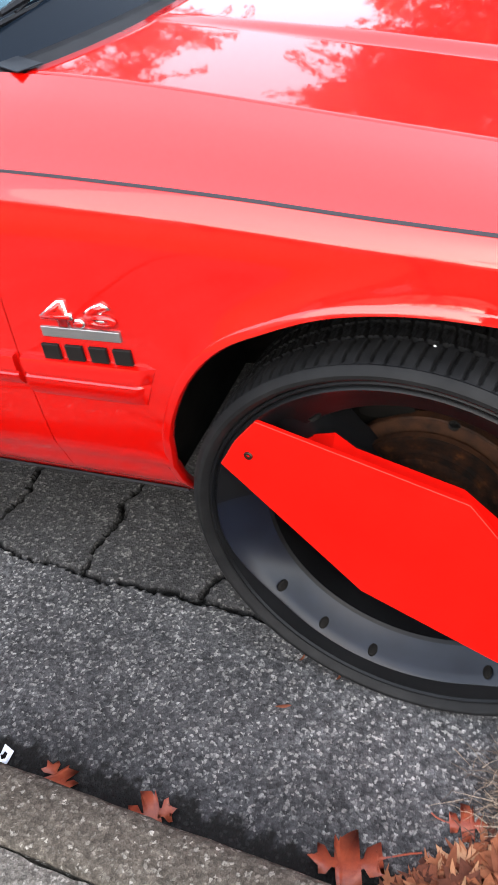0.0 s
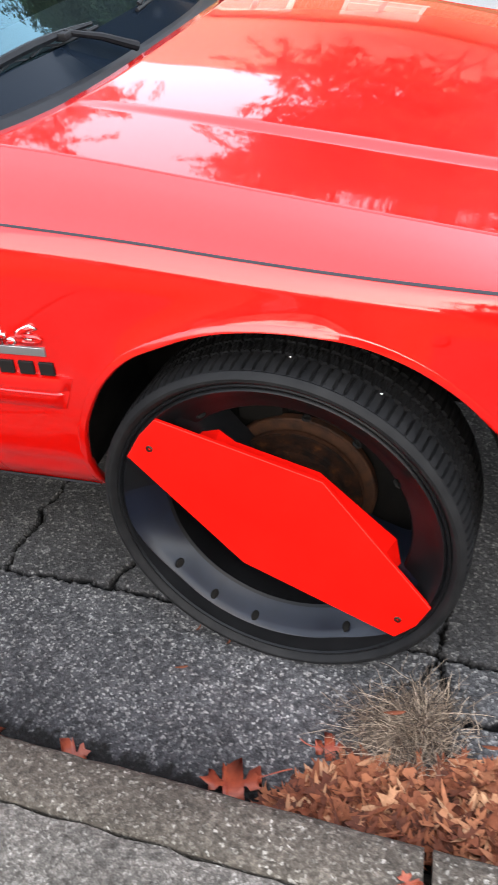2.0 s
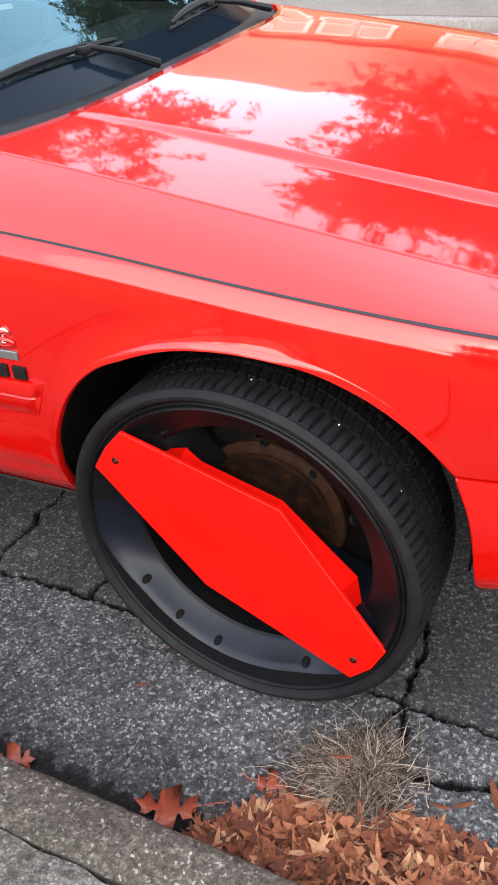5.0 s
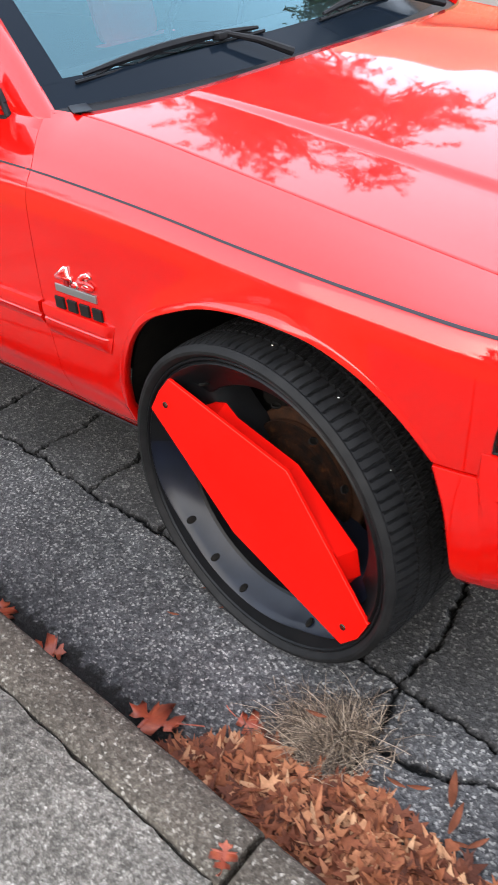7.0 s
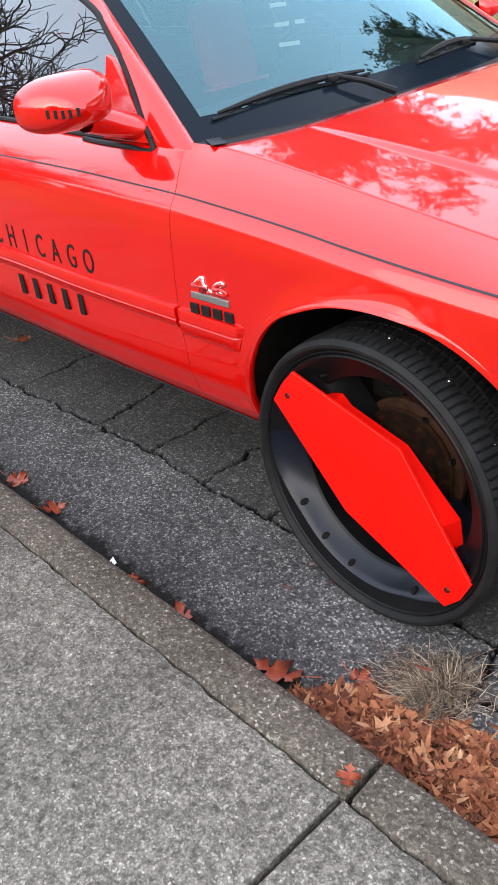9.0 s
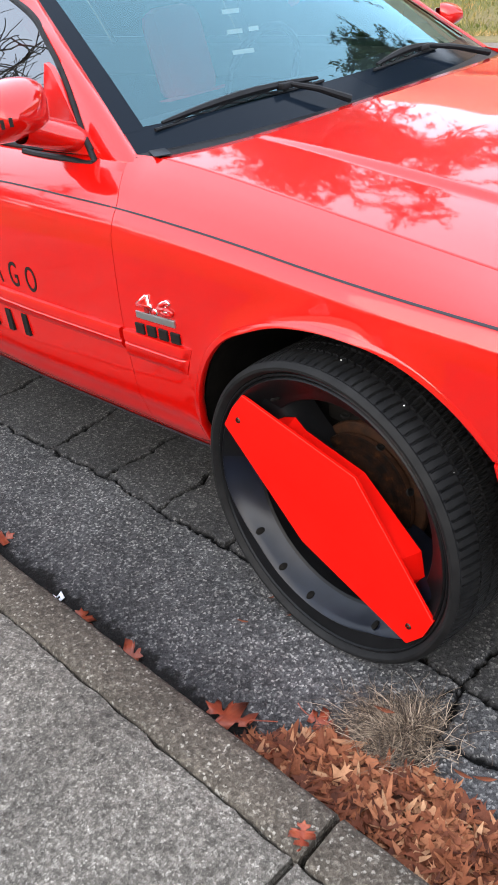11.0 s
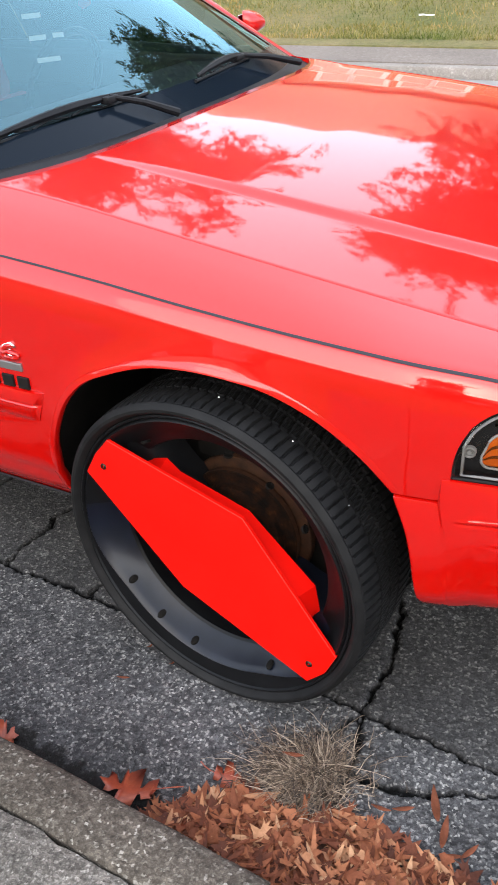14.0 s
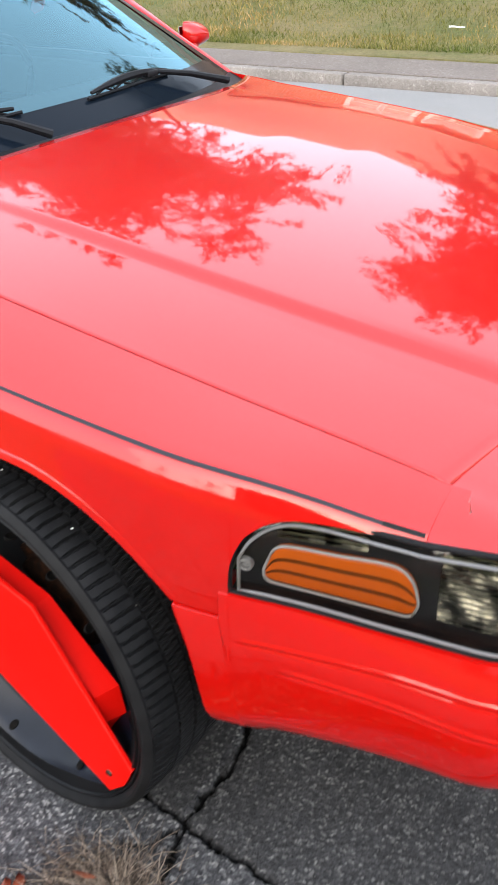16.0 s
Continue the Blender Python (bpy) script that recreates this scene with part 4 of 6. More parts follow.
# black band round the glass
FRIT = material("black_glass_band", (0.005, 0.008, 0.013), 0.10, 0.0, 0.0, 0.05)
bm = bmesh.new()
nrm = Vector((0.62, 0, 0.80)) * 0.002
grid(bm, [[ws_point(f, t) + nrm for t in np.linspace(-0.02, 0.115 - 0.0 * abs(f), 8)] for f in np.linspace(-1, 1, 44)])
for sg in (-1, 1):
    grid(bm, [[ws_point(sg * f, t) + nrm * 1.2 for t in np.linspace(0.1, 1, 20)] for f in (0.925, 0.95, 0.975, 1.0)], flip=sg < 0)
part("glass_band", bm, FRIT, car, "black band round the windscreen")
bm = bmesh.new()
rows = []
for f in np.linspace(-1, 1, 44):
    a = ws_base(f)
    hb = hood_point((f + 1) / 2, 0.0)
    rows.append([a + Vector((-0.01, 0, 0.001)), a + Vector((0.02, 0, -0.004)), Vector((hb.x - 0.01, a.y, hb.z - 0.022)), Vector((hb.x + 0.03, a.y, hb.z - 0.03))])
grid(bm, rows, flip=True)
thick(part("cowl", bm, BLACK_TRIM, car, "black plastic cowl"), 0.003)
# A pillars
SEAL_Y = [(-1.36, 0.268), (-1.141, 0.222), (-1.065, 0.206), (-1.008, 0.185), (-0.923, 0.153), (-0.856, 0.122), (-0.789, 0.087), (-0.734, 0.065)]
SEAL_Z = [(-1.36, 1.43), (-1.141, 1.358), (-1.065, 1.324), (-1.008, 1.283), (-0.923, 1.219), (-0.856, 1.156), (-0.789, 1.087), (-0.734, 1.044)]
def pillar_row(t, sg):
    """From the edge of the glass back to the door seal."""
    a = ws_point(sg, t)
    x = a.x - 0.085
    e = Vector((x, spl(min(x, -0.734), SEAL_Y), spl(min(x, -0.734), SEAL_Z) - 0.4 * max(0.0, x + 0.734)))
    if sg > 0:
        e.y = 2 * YC - e.y
    out = Vector((0.002, sg * 0.009, 0.007))
    return [a + Vector((0.012, -sg * 0.02, -0.004)), a + out * 0.7, a.lerp(e, 0.3) + out, a.lerp(e, 0.65) + out * 0.9, e, e + Vector((-0.004, -sg * 0.02, -0.01))]


for sg in (-1, 1):
    bm = bmesh.new()
    grid(bm, [pillar_row(t, sg) for t in np.linspace(-0.07, 1, 26)], flip=sg > 0)
    thick(part("a_pillar", bm, PAINT, car, "red windscreen pillar"), 0.003, 0)
    bm = bmesh.new()
    tube(bm, [pillar_row(t, sg)[4] for t in np.linspace(0.04, 1, 24)], 0.0090, 8)
    part("door_seal", bm, BLACK_TRIM, car, "black rubber seal")

def roof_point(u, f):
    """u along from the windscreen (0) to the rear window (1)."""
    x = -1.14 - 1.55 * u
    half = YC - 0.285 + 0.02 * math.sin(math.pi * u)
    z = 1.455 + 0.03 * math.sin(math.pi * min(1, u * 1.15)) - 0.05 * max(0, u - 0.8) * 2 - 0.03 * abs(f) ** 2 - 0.035 * max(0, abs(f) - 0.9) * 6
    return Vector((x - 0.09 * abs(f) ** 2.5 * (1 - u), YC + f * half, z))


bm = bmesh.new()
grid(bm, [[roof_point(u, f) for u in np.linspace(0, 1, 24)] for f in np.linspace(-1, 1, 40)], flip=True)
thick(part("roof", bm, PAINT, car, "glossy red roof"), 0.004)

# side glass and rear pillars
def belt(x):
    return Vector((x, spl(x, TOPY) + 0.012, spl(x, TOPZ)))


def side_glass_point(x, t):
    b = belt(x)
    return Vector((x - 0.0 * t, b.y + 0.205 * t - 0.02 * t * (1 - t), b.z + (1.42 - b.z) * t))


def top_limit(x):
    # the glass ends under the windscreen pillar and the rear pillar
    fr = max(0.02, min(1.0, (-0.745 - x) / 0.44))
    rr = max(0.02, min(1.0, (x + 3.25) / 0.55))
    return min(fr, rr)


for x0, x1 in ((-1.72, -0.76), (-2.62, -1.80), (-3.2, -2.66)):
    bm = bmesh.new()
    grid(bm, [[side_glass_point(x, t * top_limit(x)) for t in np.linspace(0, 1, 10)] for x in np.linspace(x0, x1, 26)])
    face_to(bm, (0, -1, 0.2))
    for o in both("side_window", bm, SIDE_GLASS, "dark-tinted side window", th=0):
        o.visible_shadow = False
for x0, x1 in ((-1.80, -1.72), (-2.66, -2.62)):
    bm = bmesh.new()
    grid(bm, [[side_glass_point(x, t) + Vector((0, -0.004, 0)) for t in np.linspace(0, 1, 10)] for x in np.linspace(x0, x1, 4)])
    both("pillar", bm, BLACK_TRIM, "black door pillar")
bm = bmesh.new()
grid(bm, [[side_glass_point(x, t) + Vector((0, -0.006, 0)) for t in np.linspace(top_limit(x), min(1, top_limit(x) + 0.35), 8)] for x in np.linspace(-3.3, -2.68, 14)])
both("c_pillar", bm, PAINT, "red rear pillar")
bm = bmesh.new()
grid(bm, [[Vector((-2.69 - 0.72 * t - 0.05 * f * f, YC + f * (YC - 0.30 + 0.12 * t), 1.44 - 0.40 * t - 0.03 * f * f * (1 - t))) for t in np.linspace(0, 1, 10)] for f in np.linspace(-1, 1, 20)], flip=True)
face_to(bm, (-0.5, 0, 0.8))
part("rear_window", bm, SIDE_GLASS, car, "dark rear window")
bm = bmesh.new()
def deck(u, f):
    x = -3.38 - 0.85 * u
    return Vector((x - 0.03 * (1 - f * f), YC + f * (YC - 0.10 - 0.03 * u), 1.055 + 0.02 * (1 - f * f) - 0.03 * u ** 3 + 0.012 * math.sin(math.pi * u)))
grid(bm, [[deck(u, f) for u in np.linspace(0, 1, 16)] for f in np.linspace(-1, 1, 24)], flip=True)
thick(part("boot_lid", bm, PAINT, car, "glossy red boot lid"), 0.004)
bm = bmesh.new()
rows = []
for f in np.linspace(-1, 1, 30):
    y = YC + f * (YC + 0.03)
    bend = -0.10 * (1 - abs(f) ** 3)
    rows.append([(-4.20 + bend, y, 1.04), (-4.24 + bend, y, 0.98), (-4.25 + bend, y, 0.78), (-4.31 + bend, y, 0.74), (-4.32 + bend, y, 0.60), (-4.27 + bend, y, 0.46)])
grid(bm, rows, flip=True)
thick(part("rear_bumper", bm, PAINT, car, "glossy red tail and bumper"), 0.004)
TAIL = material("tail_lens", (0.35, 0.01, 0.01), 0.15, 0, 0.8)
for sg in (-1, 1):
    bm = bmesh.new()
    y = YC + sg * 0.68
    box(bm, -4.335, -4.29, y - 0.17, y + 0.17, 0.82, 0.96, bevel=0.012)
    part("tail_lamp", bm, TAIL, car, "red tail lamp")

# black seal along the door's window sill
bm = bmesh.new()
tube(bm, [belt(x) + Vector((0, -0.010, 0.004)) for x in np.linspace(-3.1, -0.735, 50)], 0.008, 8)
both("window_seal", bm, BLACK_TRIM, "black rubber seal", th=0)

# interior
bm = bmesh.new()
grid(bm, [[belt(x) + Vector((0, 0.030, 0.006)), belt(x) + Vector((0, 0.045, -0.02)), belt(x) + Vector((0, 0.045, -0.2)), belt(x) + Vector((0, 0.05, -0.4))] for x in np.linspace(-3.1, -0.70, 20)])
both("door_trim", bm, DASH, "dark grey inner door trim", th=0.004)
bm = bmesh.new()
rows = []
for f in np.linspace(-0.93, 0.93, 24):
    y = YC + f * (YC - 0.12)
    rows.append([(-0.60 - 0.1 * abs(f) ** 3, y, 1.03), (-0.80, y, 1.045), (-1.0, y, 1.035), (-1.08, y, 0.98), (-1.1, y, 0.80)])
grid(bm, rows, flip=True)
thick(part("dashboard", bm, DASH, car, "grey padded dashboard"), 0.006)
def seat(x, y):
    b = bmesh.new()
    box(b, x - 0.03, x + 0.50, y - 0.25, y + 0.25, 0.70, 0.86, bevel=0.05)
    lean = Matrix.Translation((x, 0, 0.8)) @ Matrix.Rotation(radians(-14), 4, "Y") @ Matrix.Translation((-x, 0, -0.8))
    box(b, x - 0.10, x + 0.06, y - 0.24, y + 0.24, 0.70, 0.94, lean, bevel=0.06)
    ob = part("seat", b, CLOTH_RED, car, "red cloth front seat")
    b = bmesh.new()
    box(b, x - 0.09, x + 0.03, y - 0.135, y + 0.135, 0.92, 1.27, lean, bevel=0.058)
    part("headrest", b, CLOTH_RED, ob, "rounded red headrest")
seat(-2.02, 0.50)
seat(-1.66, 2 * YC - 0.50)
bm = bmesh.new()
tube(bm, [(-1.32 + 0.06 * math.sin(a), 2 * YC - 0.5 + 0.19 * math.cos(a), 1.0 + 0.17 * math.sin(a)) for a in np.linspace(0, 2 * math.pi, 30)[:-1]], 0.014, 8, closed=True)
part("steering_wheel", bm, BLACK_TRIM, car)

# stickers on the glass
for x, y, z, w in ((-1.045, 0.945, 1.142, 0.070), (-1.075, 0.945, 1.200, 0.050), (-1.030, 0.985, 1.203, 0.032), (-1.085, 0.945, 1.258, 0.055)):
    b = bmesh.new()
    box(b, -0.001, 0.001, -w / 2, w / 2, -0.0065, 0.0065, Matrix.Translation((x, y, z)) @ Matrix.Rotation(radians(-35), 4, "Z") @ Matrix.Rotation(radians(-20), 4, "Y"))
    part("label", b, WHITE, car, "small white printed label behind the windscreen", smooth=False)
b = bmesh.new()
box(b, -0.070, 0.03, -0.022, 0.020, -0.001, 0.002, Matrix.Translation((-0.575, 0.138, 1.043)) @ Matrix.Rotation(radians(-30), 4, "Z"), bevel=0.002)
part("cowl_flap", b, FLAP, car, "grey rubber flap at the corner of the cowl")

# wipers
def wiper(tip, knee, base, pivot):
    tip, knee, base, pivot = (Vector(v) for v in (tip, knee, base, pivot))
    b = bmesh.new()
    # rubber blade and its bowed carrier
    tube(b, [tip.lerp(base, t) + Vector((0, 0, -0.004)) for t in np.linspace(0, 1, 12)], 0.0045, 6)
    tube(b, [tip.lerp(base, t) + Vector((0, 0, 0.006 + 0.014 * math.sin(math.pi * t))) for t in np.linspace(0.04, 0.96, 14)], lambda t: 0.0045 + 0.0060 * math.sin(math.pi * t), 6)
    for a, c in ((0.1, 0.28), (0.3, 0.5), (0.52, 0.7), (0.74, 0.92)):
        tube(b, [tip.lerp(base, a) + Vector((0, 0, 0.0)), tip.lerp(base, (a + c) / 2) + Vector((0, 0, 0.010)), tip.lerp(base, c) + Vector((0, 0, 0.0))], 0.003, 6)
    ob = part("wiper", b, BLACK_TRIM, car, "black windscreen wiper")
    b = bmesh.new()
    box(b, -0.013, 0.013, -0.024, 0.024, -0.007, 0.010, Matrix.Translation(knee), bevel=0.004)
    tube(b, [knee + Vector((0, 0, 0.008)), knee.lerp(pivot, 0.5) + Vector((0.0, 0.0, 0.010)), pivot], lambda t: 0.006 + 0.005 * t, 8)
    part("wiper_arm", b, BLACK_TRIM, ob)


def on_glass(f, t, lift=0.012):
    return ws_point(f, t) + Vector((0.62, 0, 0.80)) * lift


wiper(on_glass(-0.905, 0.085), on_glass(-0.40, 0.128, 0.016), on_glass(-0.215, 0.118), (-0.47, 0.735, 1.058))
wiper(on_glass(0.06, 0.10), on_glass(0.42, 0.125, 0.016), on_glass(0.54, 0.115), (-0.50, 1.52, 1.056))

# door mirrors
def mirror_shell():
    b = bmesh.new()
    rows = []
    for i in range(15):
        u = i / 14
        # u runs forward from the glass side to the nose of the shell
        k = math.cos(u * math.pi / 2) ** 0.55 if u < 1 else 0.02
        x = -0.055 + 0.125 * u
        row = []
        for j in range(28):
            a = 2 * math.pi * j / 28
            c, s_ = math.cos(a), math.sin(a)
            px = abs(c) ** 0.62 * (1 if c > 0 else -1) * 0.117 * max(0.03, k)
            pz = abs(s_) ** 0.70 * (1 if s_ > 0 else -1) * (0.068 + 0.008 * c) * max(0.03, k)
            row.append((x + 0.03 * c * (1 - u), px, pz + 0.006 * c))
        rows.append(row)
    vs = grid(b, rows, closed=True)
    b.faces.new(vs[-1])
    bmesh.ops.recalc_face_normals(b, faces=b.faces)
    bmesh.ops.transform(b, matrix=Matrix.Translation((-0.836, -0.085, 1.160)) @ Matrix.Rotation(radians(-8), 4, "Z"), verts=b.verts)
    return b


def mirror_neck():
    b = bmesh.new()
    rows = []
    for t in np.linspace(0, 1, 14):
        e = t * t * (3 - 2 * t)
        c = Vector((-0.850, -0.055, 1.126)).lerp(Vector((-0.842, 0.080, 1.076)), t)
        wx, wz = 0.048 + 0.030 * e, 0.040 - 0.008 * e
        # the section turns from round to the three-cornered foot
        row = []
        for k in range(20):
            q = 2 * math.pi * k / 20
            row.append(c + Vector((wx * math.cos(q) , 0.02 * e * math.sin(q), wz * math.sin(q) - 0.006 * e * math.cos(q))))
        rows.append(row)
    grid(b, rows, closed=True)
    # sail plate in the corner of the window
    p = [(-0.738, 0.074, 1.044), (-0.935, 0.076, 1.042), (-0.945, 0.108, 1.13), (-0.955, 0.144, 1.235), (-0.930, 0.142, 1.225), (-0.86, 0.121, 1.155)]
    a = [b.verts.new(v) for v in p]
    c = [b.verts.new((x, y - 0.016, z)) for x, y, z in p]
    b.faces.new(a); b.faces.new(c[::-1])
    for i in range(len(p)):
        b.faces.new((a[i], c[i], c[(i + 1) % len(p)], a[(i + 1) % len(p)]))
    bmesh.ops.recalc_face_normals(b, faces=b.faces)
    return b


# seal round the corner of the window
bm = bmesh.new()
corner = [(-0.856, 0.120, 1.156), (-0.80, 0.091, 1.098), (-0.764, 0.075, 1.066), (-0.740, 0.064, 1.046), (-0.729, 0.060, 1.035), (-0.731, 0.057, 1.027), (-0.746, 0.055, 1.024), (-0.775, 0.054, 1.025), (-0.82, 0.053, 1.029), (-0.95, 0.055, 1.031), (-1.02, 0.058, 1.034)]
tube(bm, [cat(corner, t) for t in np.linspace(0, 1, 70)], 0.0085, 8)
both("corner_seal", bm, BLACK_TRIM, "black rubber seal", th=0)

MIRROR_GLASS = material("mirror_glass", (0.8, 0.82, 0.84), 0.02, 1.0)
shell = mirror_shell()
neck = mirror_neck()
glass_ = bmesh.new()
box(glass_, -0.898, -0.890, -0.165, 0.000, 1.110, 1.206, bevel=0.003)
for m in (0, 1):
    kit = [mirrored(b) if m else b.copy() for b in (shell, neck, glass_)]
    if m:
        # the far one is the smaller, flatter kind
        c = Vector((-0.84, 2 * YC - 0.08, 1.09))
        for b in kit:
            for v in b.verts:
                v.co = c + (v.co - c) * 0.62
    sh = part("door_mirror", kit[0], PAINT, car, "red door mirror shell", angle=60)
    part("mirror_mount", kit[1], PAINT, sh)
    part("mirror_glass", kit[2], MIRROR_GLASS, sh)

# writing: the city name; other words as plain bars of their size
def word(text, bold=0.0):
    cu = bpy.data.curves.new("text", "FONT")
    cu.body, cu.size, cu.extrude, cu.offset = text, 1.0, 0.0, bold
    tmp = bpy.data.objects.new("text", cu)
    scene.collection.objects.link(tmp)
    dg = bpy.context.evaluated_depsgraph_get()
    me = bpy.data.meshes.new_from_object(tmp.evaluated_get(dg))
    bpy.data.objects.remove(tmp)
    b = bmesh.new()
    b.from_mesh(me)
    bpy.data.meshes.remove(me)
    return b


def lettering(text, x0, x1, z_base0, z_base1, height, squeeze, lean=0.0):
    """Letters one by one along the door skin; each is a part."""
    n = len(text)
    for i, ch in enumerate(text):
        xc = x0 + (x1 - x0) * i / (n - 1)
        zb = z_base0 + (z_base1 - z_base0) * i / (n - 1)
        b = word(ch)
        xs = [v.co.x for v in b.verts]; ys = [v.co.y for v in b.verts]
        w, h = max(xs) - min(xs), max(ys) - min(ys)
        r = bmesh.ops.extrude_face_region(b, geom=list(b.faces))
        for v in b.verts:
            v.tag = False
        ext = [g for g in r["geom"] if isinstance(g, bmesh.types.BMVert)]
        for v in b.verts:
            px = xc + (v.co.x - (max(xs) + min(xs)) / 2) / h * height * squeeze
            pz = zb + (v.co.y - min(ys)) / h * height
            y = cat(side_section(px), section_at_z(px, pz)).y
            v.co = Vector((px + lean * (pz - zb), y - (0.0018 if v in ext else 0.0006), pz))
        part("letter", b, BLACK_LETTER, car, smooth=False)


lettering("CHICAGO", -1.435, -0.965, 0.708, 0.692, 0.070, 0.62)


def bars(cells, mat, depth, name="letter_bar"):
    for x0, x1, z0, z1 in cells:
        b = bmesh.new()
        xm = (x0 + x1) / 2
        y = cat(side_section(xm), section_at_z(xm, (z0 + z1) / 2)).y
        box(b, x0, x1, y - depth, y + 0.004, z0, z1, bevel=0.0012)
        part(name, b, mat, car, smooth=False)


bars([(-1.375 + k * 0.079, -1.375 + k * 0.079 + 0.024, 0.549 - 0.0008 * k, 0.614 - 0.0008 * k) for k in range(5)], BLACK_LETTER, 0.006)
bars([(-0.553 + k * 0.041, -0.553 + k * 0.041 + 0.030, 0.663, 0.690) for k in range(4)], BLACK_LETTER, 0.005)
# the engine badge: red digits with a bright edge over a grey plate
BADGE_GREY = material("brushed_badge", (0.35, 0.35, 0.36), 0.35, 0.9)
bars([(-0.545, -0.410, 0.7035, 0.7215)], BADGE_GREY, 0.004, "badge_plate")
for ch, x0, x1 in (("4", -0.535, -0.487), (".", -0.482, -0.468), ("6", -0.463, -0.411)):
    for mat, grow, dep in ((CHROME, 0.0030, 0.004), (PAINT, 0.0, 0.0058)):
        b = word(ch, 0.055 if mat is CHROME else 0.02)
        xs = [v.co.x for v in b.verts]; ys = [v.co.y for v in b.verts]
        cx, cy = (max(xs) + min(xs)) / 2, (max(ys) + min(ys)) / 2
        kx = (x1 - x0 + 2 * grow) / (max(xs) - min(xs))
        hh = 0.040 if ch != "." else 0.010
        kz = (hh + 2 * grow) / (max(ys) - min(ys))
        zc = 0.7255 + hh / 2
        r = bmesh.ops.extrude_face_region(b, geom=list(b.faces))
        ext = {g for g in r["geom"] if isinstance(g, bmesh.types.BMVert)}
        for v in b.verts:
            px, pz = (x0 + x1) / 2 + (v.co.x - cx) * kx, zc + (v.co.y - cy) * kz
            y = cat(side_section(px), section_at_z(px, 0.74)).y
            v.co = Vector((px, y - (dep if v in ext else -0.001), pz))
        part("badge_digit", b, mat, car, smooth=False)
# word on the mirror shell as bars
for k, (x, y, z) in enumerate(((-0.8429, -0.1652, 1.1527), (-0.8262, -0.1542, 1.1514), (-0.8126, -0.1428, 1.1500), (-0.8007, -0.1300, 1.1494), (-0.7909, -0.1132, 1.1517))):
    b = bmesh.new()
    turn_z = radians((31, 35, 40, 47, 62)[k])
    box(b, -0.0042, 0.0042, -0.0012, 0.002, -0.010, 0.010, Matrix.Translation((x + 0.016, y, z)) @ Matrix.Rotation(turn_z, 4, "Z"))
    part("letter_bar", b, BLACK_LETTER, car, smooth=False)

# the far side of the nose stands a little higher than the near side
for o in car.children:
    if o.type == "MESH" and o.name.split(".")[0] in ("hood", "hood_seal", "fender", "pinstripe", "header_panel"):
        for v in o.data.vertices:
            e = max(0.0, min(1.0, (v.co.y - 0.35) / 1.3)) * max(0.0, min(1.0, (v.co.x + 0.42) / 0.55))
            v.co.z += 0.030 * e

# wheels
R_TYRE, R_LIP = 0.3685, 0.336
def tyre_mesh():
    b = bmesh.new()
    prof = [(R_LIP - 0.012, 0.018), (R_LIP + 0.0005, 0.006), (R_LIP + 0.005, -0.004), (R_LIP + 0.011, -0.009), (R_LIP + 0.017, -0.0095), (R_LIP + 0.023, -0.005), (R_LIP + 0.0275, 0.001)]
    tread = [(0.0055, 0), (0.0085, 1), (0.0125, 1), (0.019, 1), (0.026, 1), (0.036, 1), (0.046, 1), (0.054, 1), (0.060, 1), (0.0605, 2), (0.066, 2), (0.0665, 3), (0.085, 3), (0.10, 3), (0.1005, 2), (0.107, 2), (0.1075, 3), (0.125, 3), (0.14, 3), (0.1405, 2), (0.147, 2), (0.1475, 1), (0.16, 1), (0.18, 1), (0.20, 1), (0.215, 0)]
    pitch = 12
    n = 112 * pitch
    rows = []
    for i in range(n):
        a = 2 * math.pi * i / n
        row = [(r, w) for r, w in prof]
        for w, kind in tread:
            r = R_TYRE - 0.0062 * (abs(w - 0.112) / 0.106) ** 6
            if kind == 2:
                r -= 0.007
            elif kind in (1, 3):
                # a groove at each pitch, and slits in the middle ribs
                skew = (w - 0.04) * (50 if kind == 1 else -140)
                step = round(i + skew) % pitch
                deep = min(1.0, max(0.0, (w - 0.006) / 0.010))
                if step < 3:
                    r -= 0.0068 * deep
                elif kind == 3 and step == 7:
                    r -= 0.003
            row.append((r, w))
        row += [(R_TYRE - 0.014, 0.230), (R_TYRE - 0.030, 0.234), (R_LIP - 0.01, 0.222)]
        rows.append([(r * math.cos(a), w, r * math.sin(a)) for r, w in row])
    rows.append(rows[0])
    grid(b, rows)
    bmesh.ops.remove_doubles(b, verts=b.verts, dist=1e-6)
    for v in b.verts:
        if v.co.z < -0.3525:
            v.co.z = -0.3525 - 0.05 * (-0.3525 - v.co.z)
    return b


HOLES = [radians(a) for a in (214.5, 236, 256.5, 299.5, 34.5, 56, 76.5, 119.5)]
